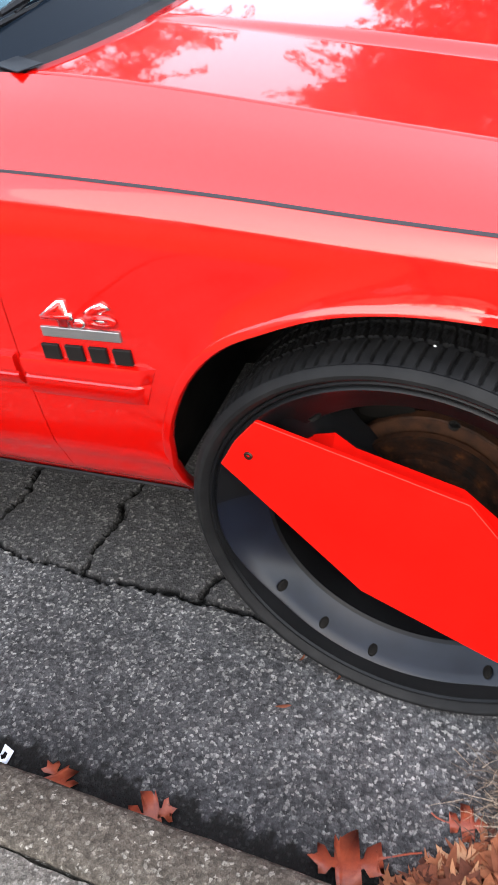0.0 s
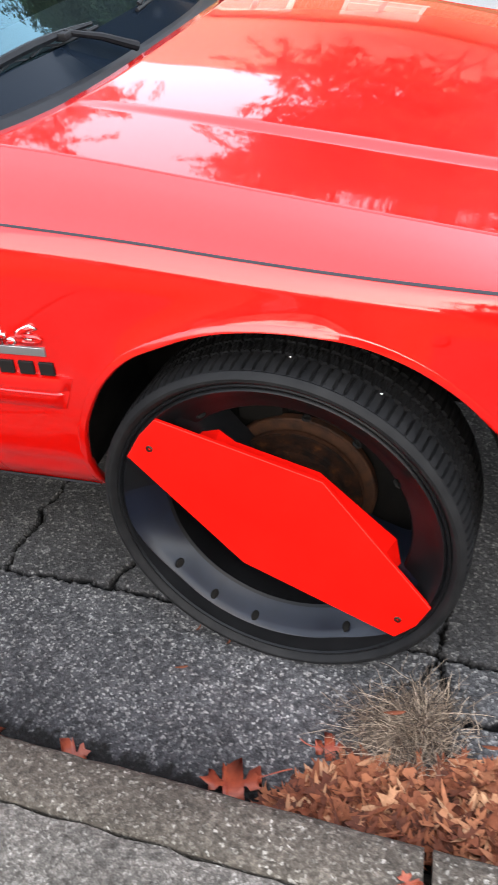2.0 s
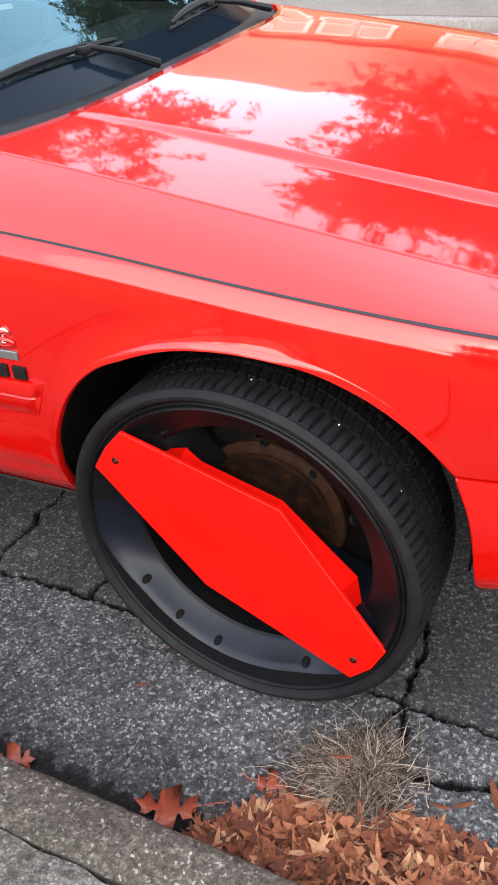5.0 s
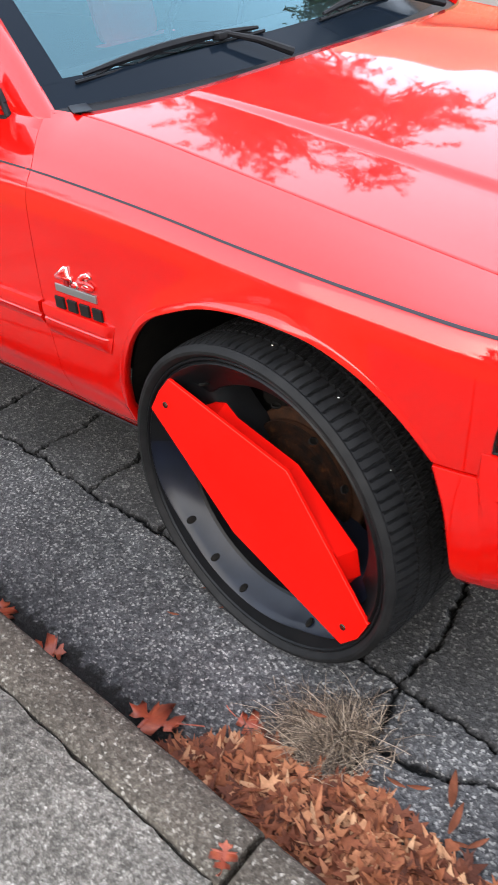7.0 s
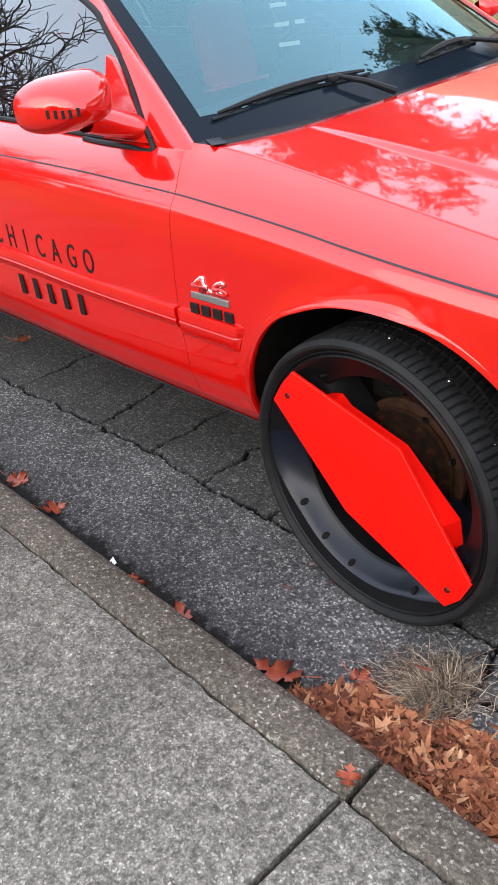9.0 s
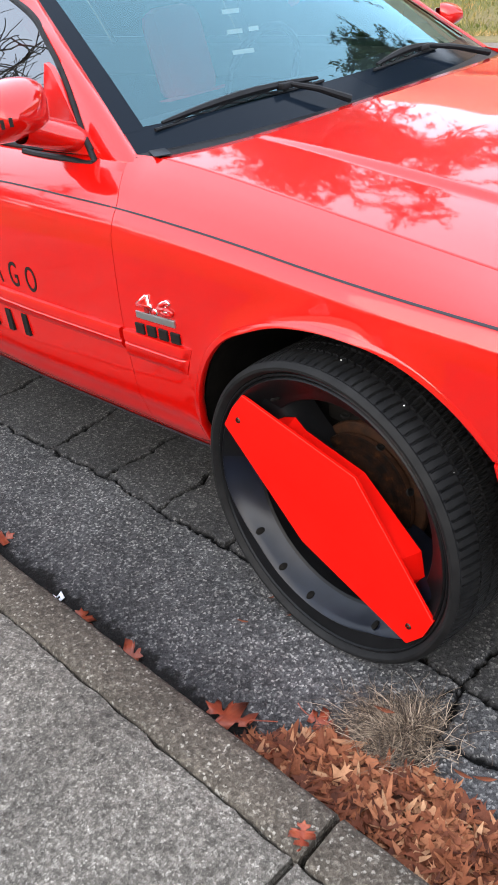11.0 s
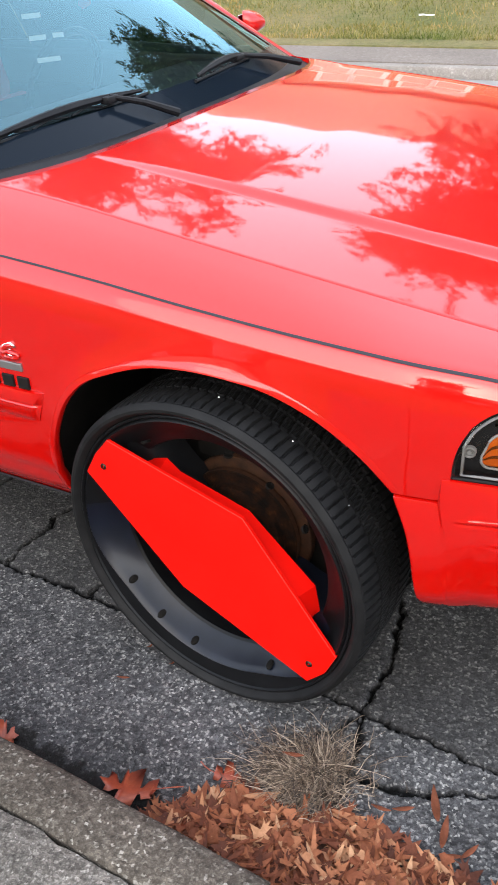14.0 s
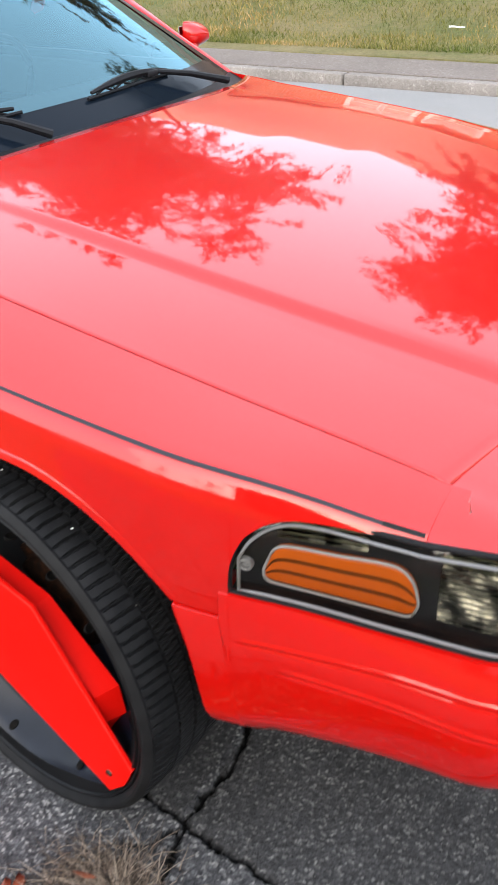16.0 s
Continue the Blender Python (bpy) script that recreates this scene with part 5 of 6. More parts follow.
def rim_mesh():
    b = bmesh.new()
    # lip, ledge and dished wall; the ledge runs out towards the two arms
    def wall_edge(a):
        off = min(abs((math.degrees(a) - c + 180) % 360 - 180) for c in (257,))
        e = min(1.0, max(0.0, (off - 34) / 40))
        return 0.2855 + 0.0365 * e * e * (3 - 2 * e)
    lip, wall, barrel = [], [], []
    turns = [2 * math.pi * i / 180 for i in range(181)]
    for a in turns:
        ro = wall_edge(a)
        at = lambda r, w: (r * math.cos(a), w, r * math.sin(a))
        lip.append([at(*p) for p in ((R_LIP - 0.004, 0.03), (R_LIP - 0.001, 0.010), (R_LIP, 0.003), (R_LIP - 0.0025, 0.0008), (R_LIP - 0.005, 0.0015), (R_LIP - 0.007, 0.006), (ro + 0.005, 0.0085), (ro + 0.003, 0.0045), (ro, 0.0024))])
        row = [at(ro, 0.0025), at(ro - 0.003, 0.005)]
        for t in (0.2, 0.4, 0.6, 0.8, 1.0):
            row.append(at(ro - 0.003 + (0.256 - ro + 0.003) * t, 0.005 + 0.055 * (1.3 * t - 0.3 * t * t)))
        wall.append(row)
        barrel.append([at(*p) for p in ((0.2560, 0.0602), (0.2520, 0.066), (0.2560, 0.13), (0.27, 0.2), (R_LIP - 0.012, 0.222))])
    grid(b, lip)
    old = set(b.faces)
    grid(b, wall)
    # the upturned lower wall takes the skylit copy, the rest the dark one
    for f in b.faces:
        if f not in old:
            c = f.calc_center_median()
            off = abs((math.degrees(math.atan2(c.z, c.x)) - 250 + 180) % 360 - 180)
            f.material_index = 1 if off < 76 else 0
    grid(b, barrel)
    bmesh.ops.remove_doubles(b, verts=b.verts, dist=1e-6)
    # two broad arms under the blade that swell out of the wall
    ax = radians(-33.5)
    for k in (0, 1):
        a = ax + math.pi * k
        u, v = Vector((math.cos(a), math.sin(a))), Vector((-math.sin(a), math.cos(a)))
        rows = []
        for r, half, w in ((0.02, 0.025, 0.084), (0.10, 0.030, 0.084), (0.17, 0.048, 0.074), (0.215, 0.072, 0.062), (0.245, 0.100, 0.048), (0.270, 0.122, 0.036), (0.287, 0.132, 0.030)):
            row = []
            for f, dw in ((-1.0, 0.085), (-0.85, 0.048), (-0.72, 0.020), (-0.6, 0.006), (-0.35, 0.001), (0.0, 0.0), (0.35, 0.001), (0.6, 0.006), (0.72, 0.020), (0.85, 0.048), (1.0, 0.085)):
                rr = min(r, math.sqrt(max(0.0, 0.2885 ** 2 - (half * f) ** 2)))
                q = u * rr + v * half * f
                row.append((q.x, w + dw, q.y))
            rows.append(row)
        # only the lower arm takes the skylit copy
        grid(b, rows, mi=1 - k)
    lathe(b, [(0.055, 0.085), (0.057, 0.135), (0.05, 0.14), (0.001, 0.14)], 40)
    bmesh.ops.recalc_face_normals(b, faces=b.faces)
    return b


BLADE = [(-0.224, 0.230), (-0.262, 0.187), (-0.296, 0.132), (-0.080, -0.113), (0.2395, -0.215), (0.280, -0.172), (0.306, -0.115), (0.094, 0.139)]
BLADE_W = [0.0, 0.0, 0.0, 0.019, 0.0, 0.0, 0.0, 0.012]
BACKP = [(-0.190, 0.160), (-0.125, 0.180), (-0.093, 0.157), (0.074, 0.116), (0.196, 0.008), (0.224, -0.016), (0.234, -0.078)]
BACK = BACKP + [(-x, -z) for x, z in BACKP]


def blade_mesh():
    """A plate that is bent a little along its long axis, with eased edges."""
    b = bmesh.new()
    def inset(poly, k):
        n = len(poly)
        out = []
        for i in range(n):
            p0, p, p1 = (Vector(poly[j % n]) for j in (i - 1, i, i + 1))
            d0, d1 = (p - p0).normalized(), (p1 - p).normalized()
            nn = (Vector((-d0.y, d0.x)) + Vector((-d1.y, d1.x)))
            nn = nn / max(0.4, nn.length ** 2 / 2)
            out.append(tuple(p + nn * k))
        return out
    levels = [(inset(BLADE, 0.0008), -0.0015), (BLADE, -0.0006), (BLADE, 0.006), (inset(BLADE, 0.004), 0.0085)]
    vs = [[b.verts.new((x, w + e, z)) for (x, z), e in zip(poly, BLADE_W)] for poly, w in levels]
    for ring, w, turn_ in ((vs[0], -0.0015, False), (vs[-1], 0.0085, True)):
        # strips to both sides of the ridge from the left point to the right point
        a, c = ring[1], ring[5]
        ridge = [a] + [b.verts.new((a.co.x + (c.co.x - a.co.x) * t, w, a.co.z + (c.co.z - a.co.z) * t)) for t in (0.12, 0.4, 0.6, 0.88)] + [c]
        r0, r1, r2, r3 = ridge[1:5]
        for q in ((a, ring[2], r0), (ring[2], ring[3], r1, r0), (ring[3], r2, r1), (ring[3], ring[4], r3, r2), (ring[4], c, r3),
                  (c, ring[6], r3), (ring[6], ring[7], r2, r3), (ring[7], r1, r2), (ring[7], ring[0], r0, r1), (ring[0], a, r0)):
            b.faces.new(q[::-1] if turn_ else q)
    for li, (a, c) in enumerate(zip(vs, vs[1:])):
        for i in range(len(a)):
            k = (i + 1) % len(a)
            # the front bevel carries the painted highlight
            b.faces.new((a[i], c[i], c[k], a[k])).material_index = 1 if li == 0 else 0
    bmesh.ops.recalc_face_normals(b, faces=b.faces)
    return b


def spoke_mesh():
    b = bmesh.new()
    front = [(x * 0.94, z * 0.94) for x, z in BACK]
    prism(b, front, 0.020, 0.066, BACK)
    return b


def disc_mesh():
    b = bmesh.new()
    lathe(b, [(0.05, 0.116), (0.100, 0.118), (0.108, 0.123), (0.111, 0.134), (0.116, 0.137), (0.136, 0.137), (0.140, 0.140)], 72)
    lathe(b, [(0.140, 0.140), (0.1405, 0.151), (0.134, 0.153), (0.134, 0.159), (0.158, 0.161), (0.161, 0.164), (0.161, 0.180), (0.05, 0.182)], 72, mi=1)
    bmesh.ops.remove_doubles(b, verts=b.verts, dist=1e-5)
    bmesh.ops.recalc_face_normals(b, faces=b.faces)
    return b


def build_wheel(m, mirror, blade):
    def fix(b):
        if mirror:
            for v in b.verts:
                v.co.y = -v.co.y
            bmesh.ops.reverse_faces(b, faces=b.faces)
        return b
    w = part("wheel", fix(rim_mesh()), [RIM, RIM_SKYLIT], car, "satin black deep-dish wheel", angle=35)
    w.matrix_local = m
    part("tyre", fix(tyre_mesh()), RUBBER, w, "worn black low-profile tyre", angle=28)
    part("spoke", fix(spoke_mesh()), BLADE_PAINT, w, "red wheel spoke", smooth=False)
    part("blade", fix(blade_mesh()), [BLADE_PAINT, BLADE_EDGE], w, "red diamond-shaped blade plate", angle=18)
    part("brake_disc", fix(disc_mesh()), [RUST, RUST_EDGE], w, "rusty brake disc", angle=30)
    b = bmesh.new()
    lathe(b, [(0.05, 0.195), (0.2, 0.195), (0.255, 0.205), (0.255, 0.22)], 48)
    bmesh.ops.recalc_face_normals(b, faces=b.faces)
    part("backing_plate", fix(b), DARK, w, "dark brake backing plate")
    b = bmesh.new()
    box(b, 0.03, 0.13, 0.18, 0.215, 0.10, 0.18, bevel=0.012)
    part("brake_caliper", fix(b), DARK, w, "dark brake caliper")
    b = bmesh.new()
    box(b, -0.13, -0.03, 0.172, 0.215, 0.13, 0.20, bevel=0.012)
    part("brake_bracket", fix(b), DARK, w, "dark brake bracket")
    for x, z in ((-0.2435, 0.1605), (0.245, -0.1625)):
        b = bmesh.new()
        lathe(b, [(0.0, 0.0), (0.003, 0.0), (0.0035, -0.0035), (0.0065, -0.0035), (0.0075, -0.002), (0.0075, 0.004)], 18)
        bmesh.ops.recalc_face_normals(b, faces=b.faces)
        bmesh.ops.translate(b, vec=(x, -0.0008, z), verts=b.verts)
        part("bolt", fix(b), STEEL, w)
    for a in HOLES:
        b = bmesh.new()
        lathe(b, [(0.0, 0.004), (0.005, 0.004), (0.0075, 0.003), (0.0085, -0.001), (0.0078, -0.002), (0.0066, -0.0005)], 16)
        bmesh.ops.recalc_face_normals(b, faces=b.faces)
        # the hole faces the axle, on the barrel's wall near its edge
        m = Matrix.Rotation(-a, 4, "Y") @ Matrix.Translation((0.2768, 0.0205, 0)) @ Matrix.Rotation(radians(90 + 16), 4, "Z") @ Matrix.Diagonal((1.5, 1, 1, 1))
        bmesh.ops.transform(b, matrix=m, verts=b.verts)
        part("bolt_hole", fix(b), DARK, w, "dark oval rivet hole")
    return w


inv = CAR.inverted()
# steered a little to the kerb and leaning in at the top
LEAN = Matrix.Rotation(radians(-2.6), 4, Vector((math.cos(radians(-33.5)), 0, math.sin(radians(-33.5)))))
WHEEL = Matrix.Translation((0.013, -0.0523, 0.3555)) @ Matrix.Rotation(math.atan(-0.157), 4, "Z") @ LEAN
build_wheel(inv @ WHEEL, False, True)
for k, (px, py, pz) in enumerate(((0.050, 0.011, 0.721), (0.208, -0.016, 0.674), (0.315, -0.02, 0.560))):
    b = bmesh.new()
    bmesh.ops.create_icosphere(b, subdivisions=1, radius=0.0017, matrix=inv @ Matrix.Translation((px, py, pz)) @ Matrix.Diagonal((1.2, 0.8, 1, 1)))
    part("pebble", b, WHITE, car, "tiny pale stone stuck in the tyre tread")
build_wheel(Matrix.Translation((0.0, 2 * YC + 0.03, 0.3555 + 0.035)) @ Matrix.Rotation(math.atan(-0.11), 4, "Z"), True, True)
build_wheel(Matrix.Translation((-2.913, -0.045, 0.3555 + 0.0)), False, True)
build_wheel(Matrix.Translation((-2.913, 2 * YC + 0.045, 0.3555 + 0.038)), True, True)

# ---- leaves, dry grass and litter ----
LEAF = material("fallen_leaf", (0.25, 0.09, 0.03), 0.75, 0.0, 0.0, 0.2)
_n, _l, _b = nodes(LEAF)
geo_ = _n.new("ShaderNodeNewGeometry")
leaf_col = ramp_of(LEAF, geo_.outputs["Random Per Island"], [(0.0, (0.045, 0.014, 0.008)), (0.3, (0.115, 0.036, 0.018)), (0.62, (0.18, 0.060, 0.027)), (0.85, (0.25, 0.103, 0.052)), (1.0, (0.34, 0.20, 0.115))])
leaf_var = ramp_of(LEAF, noise_of(LEAF, 90.0, 5, 0.65), [(0.3, (0.7, 0.65, 0.6)), (0.7, (1.15, 1.12, 1.1))])
colour(LEAF, mix_of(LEAF, 1.0, leaf_col, leaf_var, "MULTIPLY"))
bump_of(LEAF, noise_of(LEAF, 220.0, 3), 0.35, 0.002)
OAK_LEAF = material("red_oak_leaf", (0.34, 0.07, 0.025), 0.5)
colour(OAK_LEAF, ramp_of(OAK_LEAF, noise_of(OAK_LEAF, 60.0, 5, 0.6), [(0.3, (0.14, 0.022, 0.010)), (0.6, (0.22, 0.042, 0.016)), (0.8, (0.25, 0.075, 0.03))]))
bump_of(OAK_LEAF, noise_of(OAK_LEAF, 180.0, 3), 0.35, 0.002)
STRAW = material("dry_straw", (0.36, 0.29, 0.19), 0.8)
_n, _l, _b = nodes(STRAW)
geo_ = _n.new("ShaderNodeNewGeometry")
colour(STRAW, ramp_of(STRAW, geo_.outputs["Random Per Island"], [(0.0, (0.018, 0.011, 0.007)), (0.4, (0.065, 0.043, 0.028)), (0.7, (0.18, 0.132, 0.093)), (1.0, (0.37, 0.295, 0.225))]))


def add_blade_leaf(bm, m, length, width, curl, twist):
    """A narrow leaf with a folded midrib."""
    rows = []
    n = 6
    for i in range(n + 1):
        t = i / n
        w = width * math.sin(math.pi * min(1, t * 0.93 + 0.05)) ** 0.8 * 0.5
        x = (t - 0.5) * length
        z = curl * (4 * (t - 0.5) ** 2) * length
        a = twist * (t - 0.5)
        rows.append([m @ Vector((x, -w * math.cos(a), z + w * 0.35 - w * math.sin(a))), m @ Vector((x, 0, z)), m @ Vector((x, w * math.cos(a), z + w * 0.35 + w * math.sin(a)))])
    grid(bm, rows)


OAK = [(0.0, 0.0), (0.16, 0.03), (0.20, 0.20), (0.12, 0.27), (0.30, 0.24), (0.36, 0.07), (0.48, 0.10), (0.50, 0.40), (0.40, 0.48), (0.62, 0.44), (0.66, 0.33), (0.70, 0.44), (0.72, 0.26), (0.66, 0.09), (0.76, 0.08), (0.84, 0.22), (0.93, 0.24), (0.90, 0.13), (0.97, 0.06), (1.06, 0.0)]


def add_oak_leaf(bm, m, size, curl, seed):
    """A lobed leaf, two bent halves along the midrib with a stalk."""
    top, low = [], []
    for x, y in OAK:
        c = lambda yy: curl * size * ((x - 0.5) ** 2 * 1.6 + yy * yy * 1.2) + 0.06 * size * noise.noise((x * 3, yy * 3, seed))
        top.append((x, y, c(y)))
        low.append((x, -y * 0.92, c(-y)))
    mid = [(x, 0.0, curl * size * ((x - 0.5) ** 2 * 1.6) / 1) for x, y in OAK]
    def v(p, dz=0.0):
        return bm.verts.new(m @ Vector(((p[0] - 0.5) * size, p[1] * size, p[2] + dz)))
    for side, fl in ((top, False), (low, True)):
        a = [v((p[0] * 1.0, 0.0, q[2])) for p, q in zip(side, mid)]
        b = [v(p) for p in side]
        for i in range(len(a) - 1):
            # lobes lean back over the midrib, so pair by order
            q = (a[i], a[i + 1], b[i + 1], b[i])
            try:
                bm.faces.new(q[::-1] if fl else q)
            except ValueError:
                pass
    st = [m @ Vector((-0.5 * size - 0.0, 0, mid[0][2])), m @ Vector((-0.72 * size, 0.03 * size, mid[0][2] + 0.01)), m @ Vector((-0.85 * size, 0.08 * size, mid[0][2] + 0.018))]
    tube(bm, st, 0.0011, 5)
    bmesh.ops.remove_doubles(bm, verts=bm.verts, dist=1e-5)


LOBES = [((-0.42, 0.03), (-0.34, 0.20), (-0.20, 0.07)), ((-0.20, 0.07), (-0.06, 0.36), (0.08, 0.08)), ((0.08, 0.08), (0.30, 0.38), (0.34, 0.08)), ((0.34, 0.08), (0.60, 0.20), (0.50, 0.04))]


def add_lobed_leaf(bm, m, size, curl, seed):
    """A crumpled lobed leaf for the drift: a spine with pointed lobes to both sides."""
    def v(x, y):
        z = curl * (0.9 * x * x + 1.6 * y * y) + 0.12 * noise.noise((x * 2.5, y * 2.5, seed))
        return bm.verts.new(m @ Vector((x * size, y * size * 0.9, z * size)))
    spine = [v(x, 0) for x in (-0.42, -0.20, 0.08, 0.34, 0.50)]
    tip = v(0.66, 0.0)
    for sg in (1, -1):
        notch = [v(-0.42, 0.03 * sg)] + [v(c[0], c[1] * sg) for a, b, c in LOBES]
        for i, (a, b, c) in enumerate(LOBES):
            p, e = v(b[0], b[1] * sg), v(b[0] - 0.10, b[1] * sg * 0.55)
            for q in ((spine[i], spine[i + 1], notch[i + 1], notch[i]), (notch[i], notch[i + 1], p, e)):
                bm.faces.new(q if sg > 0 else q[::-1])
        q = (spine[-1], tip, notch[-1])
        bm.faces.new(q if sg > 0 else q[::-1])


rng = random.Random(7)
PILE_EDGE = [(0.05, 0.02), (0.10, 0.07), (0.2, 0.15), (0.3, 0.15), (0.40, 0.19), (0.5, 0.185), (0.6, 0.17), (0.75, 0.17), (1.1, 0.16), (1.7, 0.14), (2.4, 0.05)]
bm = bmesh.new()
made = 0
while made < 1750:
    x = rng.uniform(0.05, 1.0) if made < 1450 else rng.uniform(1.0, 2.4)
    depth = spl(x, PILE_EDGE)
    d = rng.random() ** 1.15 * (depth + 0.02)
    edge = max(0.0, 1 - d / max(0.01, depth))
    along = min(1.0, (x - 0.03) / 0.15)
    top = (0.006 + 0.036 * edge ** 0.7) * along
    y = kerb_y(x) + 0.004 + d
    z = road_z(x, y) + top * rng.uniform(0.55, 1.0) + 0.004
    tilt = 0.62 if edge > 0.1 else 0.25
    m = Matrix.Translation((x, y, z)) @ Euler((rng.gauss(0, tilt * 0.6), rng.gauss(0, tilt * 0.55), rng.uniform(0, 6.283))).to_matrix().to_4x4()
    if rng.random() < 0.76:
        add_blade_leaf(bm, m, rng.uniform(0.045, 0.085), rng.uniform(0.008, 0.0145), rng.uniform(-0.12, 0.22), rng.uniform(-1.2, 1.2))
    else:
        add_lobed_leaf(bm, m, rng.uniform(0.05, 0.085) * (1.2 if x > 0.5 else 1.0), rng.uniform(-0.1, 0.5), made * 0.37)
    made += 1
pile = finish("leaf_pile", bm, LEAF, angle=60)
tagged(pile, "drift of dry orange-brown leaves against the kerb", "leaves", kind="stuff")
# matted base of the pile
bm = bmesh.new()
rows = []
for x in np.linspace(0.06, 2.4, 120):
    dep = spl(x, PILE_EDGE) * 0.86
    along = min(1.0, (x - 0.05) / 0.15)
    rows.append([(x, kerb_y(x) + 0.002 + dep * f, road_z(x, kerb_y(x) + dep * f) + 0.003 + (0.030 * (1 - f) ** 0.7 * along) + (0.008 * noise.noise((x * 40, f * 6, 1)) if f < 0.95 else 0)) for f in np.linspace(0, 1, 9)])
grid(bm, rows, flip=True)
MAT_BED = material("leaf_mould", (0.10, 0.045, 0.02), 0.95)
colour(MAT_BED, ramp_of(MAT_BED, noise_of(MAT_BED, 70.0, 6, 0.7), [(0.3, (0.008, 0.004, 0.002)), (0.7, (0.05, 0.018, 0.008))]))
tagged(finish("leaf_mould", bm, MAT_BED), "dark matted leaf mould under the drift", "leaves", kind="stuff")


def single_leaf(x, y, z, turn, size, curl, oak=True, tilt=(0.1, 0.1), label="curled red-brown oak leaf lying by the kerb"):
    b = bmesh.new()
    m = Euler((tilt[0], tilt[1], 0)).to_matrix().to_4x4()
    if oak:
        add_oak_leaf(b, m, size, curl, x * 7)
        mat = OAK_LEAF
    else:
        add_blade_leaf(b, m, size, size * 0.2, curl, 0.8)
        mat = LEAF
    low = min(v.co.z for v in b.verts)
    bmesh.ops.translate(b, vec=(0, 0, -low), verts=b.verts)
    o = finish("fallen_leaf", b, mat, angle=60)
    thick(o, 0.0006, 0)
    o.matrix_world = pose(x, y, z, 0, 0, turn)
    return tagged(o, label, "leaf", group="fallen leaves")


rz = lambda x, y: road_z(x, y) + 0.001
single_leaf(-0.022, -0.372, rz(0, -0.37), 195, 0.125, 0.30, tilt=(0.35, -0.05), label="large curled red oak leaf against the kerb")
single_leaf(-0.372, -0.372, rz(-0.37, -0.37), 30, 0.085, 0.32, tilt=(0.4, 0.1))
single_leaf(-0.555, -0.350, rz(-0.55, -0.35), 150, 0.08, 0.32, tilt=(0.4, 0.1))
single_leaf(-1.035, -0.262, rz(-1.03, -0.26), 80, 0.08, 0.35, tilt=(0.2, 0.3), label="pale brown curled leaf by the kerb")
single_leaf(-1.275, -0.225, rz(-1.27, -0.22), 20, 0.085, 0.35, tilt=(0.2, 0.1))
single_leaf(0.313, -0.556, 0.094, 120, 0.055, 0.2, tilt=(0.1, 0.1), label="small red leaf on the kerb joint")
single_leaf(-2.21, 0.47, rz(-2.2, 0.47), 60, 0.09, 0.2, tilt=(0, 0.1), label="orange leaf on the asphalt under the car")
single_leaf(0.139, -0.270, rz(0.14, -0.27), 10, 0.065, 0.2, tilt=(0.1, 0.1), label="small red oak leaf beside the dry grass")
for x, y, turn, size in ((0.545, -0.175, 110, 0.085), (0.575, -0.225, 95, 0.075), (0.626, -0.244, 60, 0.05), (0.600, -0.262, 20, 0.04), (0.49, -0.205, 30, 0.045), (0.45, -0.22, 5, 0.04)):
    single_leaf(x, y, rz(x, y), turn, size, 0.12, oak=False, label="narrow tan leaf lying on the asphalt")
single_leaf(0.712, -0.185, rz(0.71, -0.18), 30, 0.05, 0.25, oak=False, label="small brown leaf lying on the asphalt")
for x, y in ((-0.193, -0.018), (-0.115, -0.045)):
    single_leaf(x, y, rz(x, y), 70, 0.022, 0.3, oak=False, label="tiny orange leaf scrap beside the tyre")
single_leaf(-0.202, -0.125, rz(-0.2, -0.125), 20, 0.03, 0.1, oak=False, label="small brown leaf scrap on the asphalt")
# tan leaf standing at the start of the drift
single_leaf(0.125, -0.345, rz(0.12, -0.34) + 0.004, 80, 0.075, 0.1, oak=False, tilt=(0.3, -0.9), label="upright narrow orange leaf in the drift")
single_leaf(0.19, -0.335, rz(0.19, -0.33) + 0.01, 120, 0.075, 0.1, oak=False, tilt=(0.3, -0.8), label="upright narrow orange leaf in the drift")
single_leaf(0.262, -0.205, rz(0.26, -0.2) + 0.05, 15, 0.045, 0.1, oak=False, label="small orange leaf caught on the dry grass")

# dry grass growing out of the crack
bm = bmesh.new()
for k in range(2300):
    a = rng.uniform(0, 6.283)
    r = abs(rng.gauss(0, 0.050))
    upright = k % 3 == 0
    x0, y0 = (0.318 if upright else 0.284) + r * math.cos(a) * (0.7 if upright else 1.3), (-0.190 if upright else -0.212) + r * math.sin(a)
    flat = not upright and rng.random() < 0.35
    lean = rng.gauss(3.5, 0.55) if flat else rng.uniform(0, 6.283)
    ln = rng.uniform(0.04, 0.095) if flat else rng.uniform(0.06, 0.125) if upright else rng.uniform(0.03, 0.085)
    spread = rng.uniform(0.85, 1.05) if flat else rng.uniform(0.2, 0.7) if upright else rng.uniform(0.6, 1.05)
    w = rng.uniform(0.0006, 0.0016)
    side = Vector((-math.sin(lean), math.cos(lean), 0)) * w
    z0 = road_z(x0, y0) - 0.004
    rows = []
    for i in range(7):
        t = i / 6
        out = ln * spread * t ** 1.3
        up = ln * (1 - spread * 0.45) * (t - spread * 0.55 * t * t) * 0.85
        wob = Vector((0.006 * noise.noise((k, t * 2, 1)), 0.006 * noise.noise((k, t * 2, 5)), 0))
        p = Vector((x0 + out * math.cos(lean), y0 + out * math.sin(lean), z0 + up)) + wob
        f = 1 - 0.8 * t
        rows.append([p - side * f, p + Vector((0, 0, w * 0.5)), p + side * f])
    grid(bm, rows)
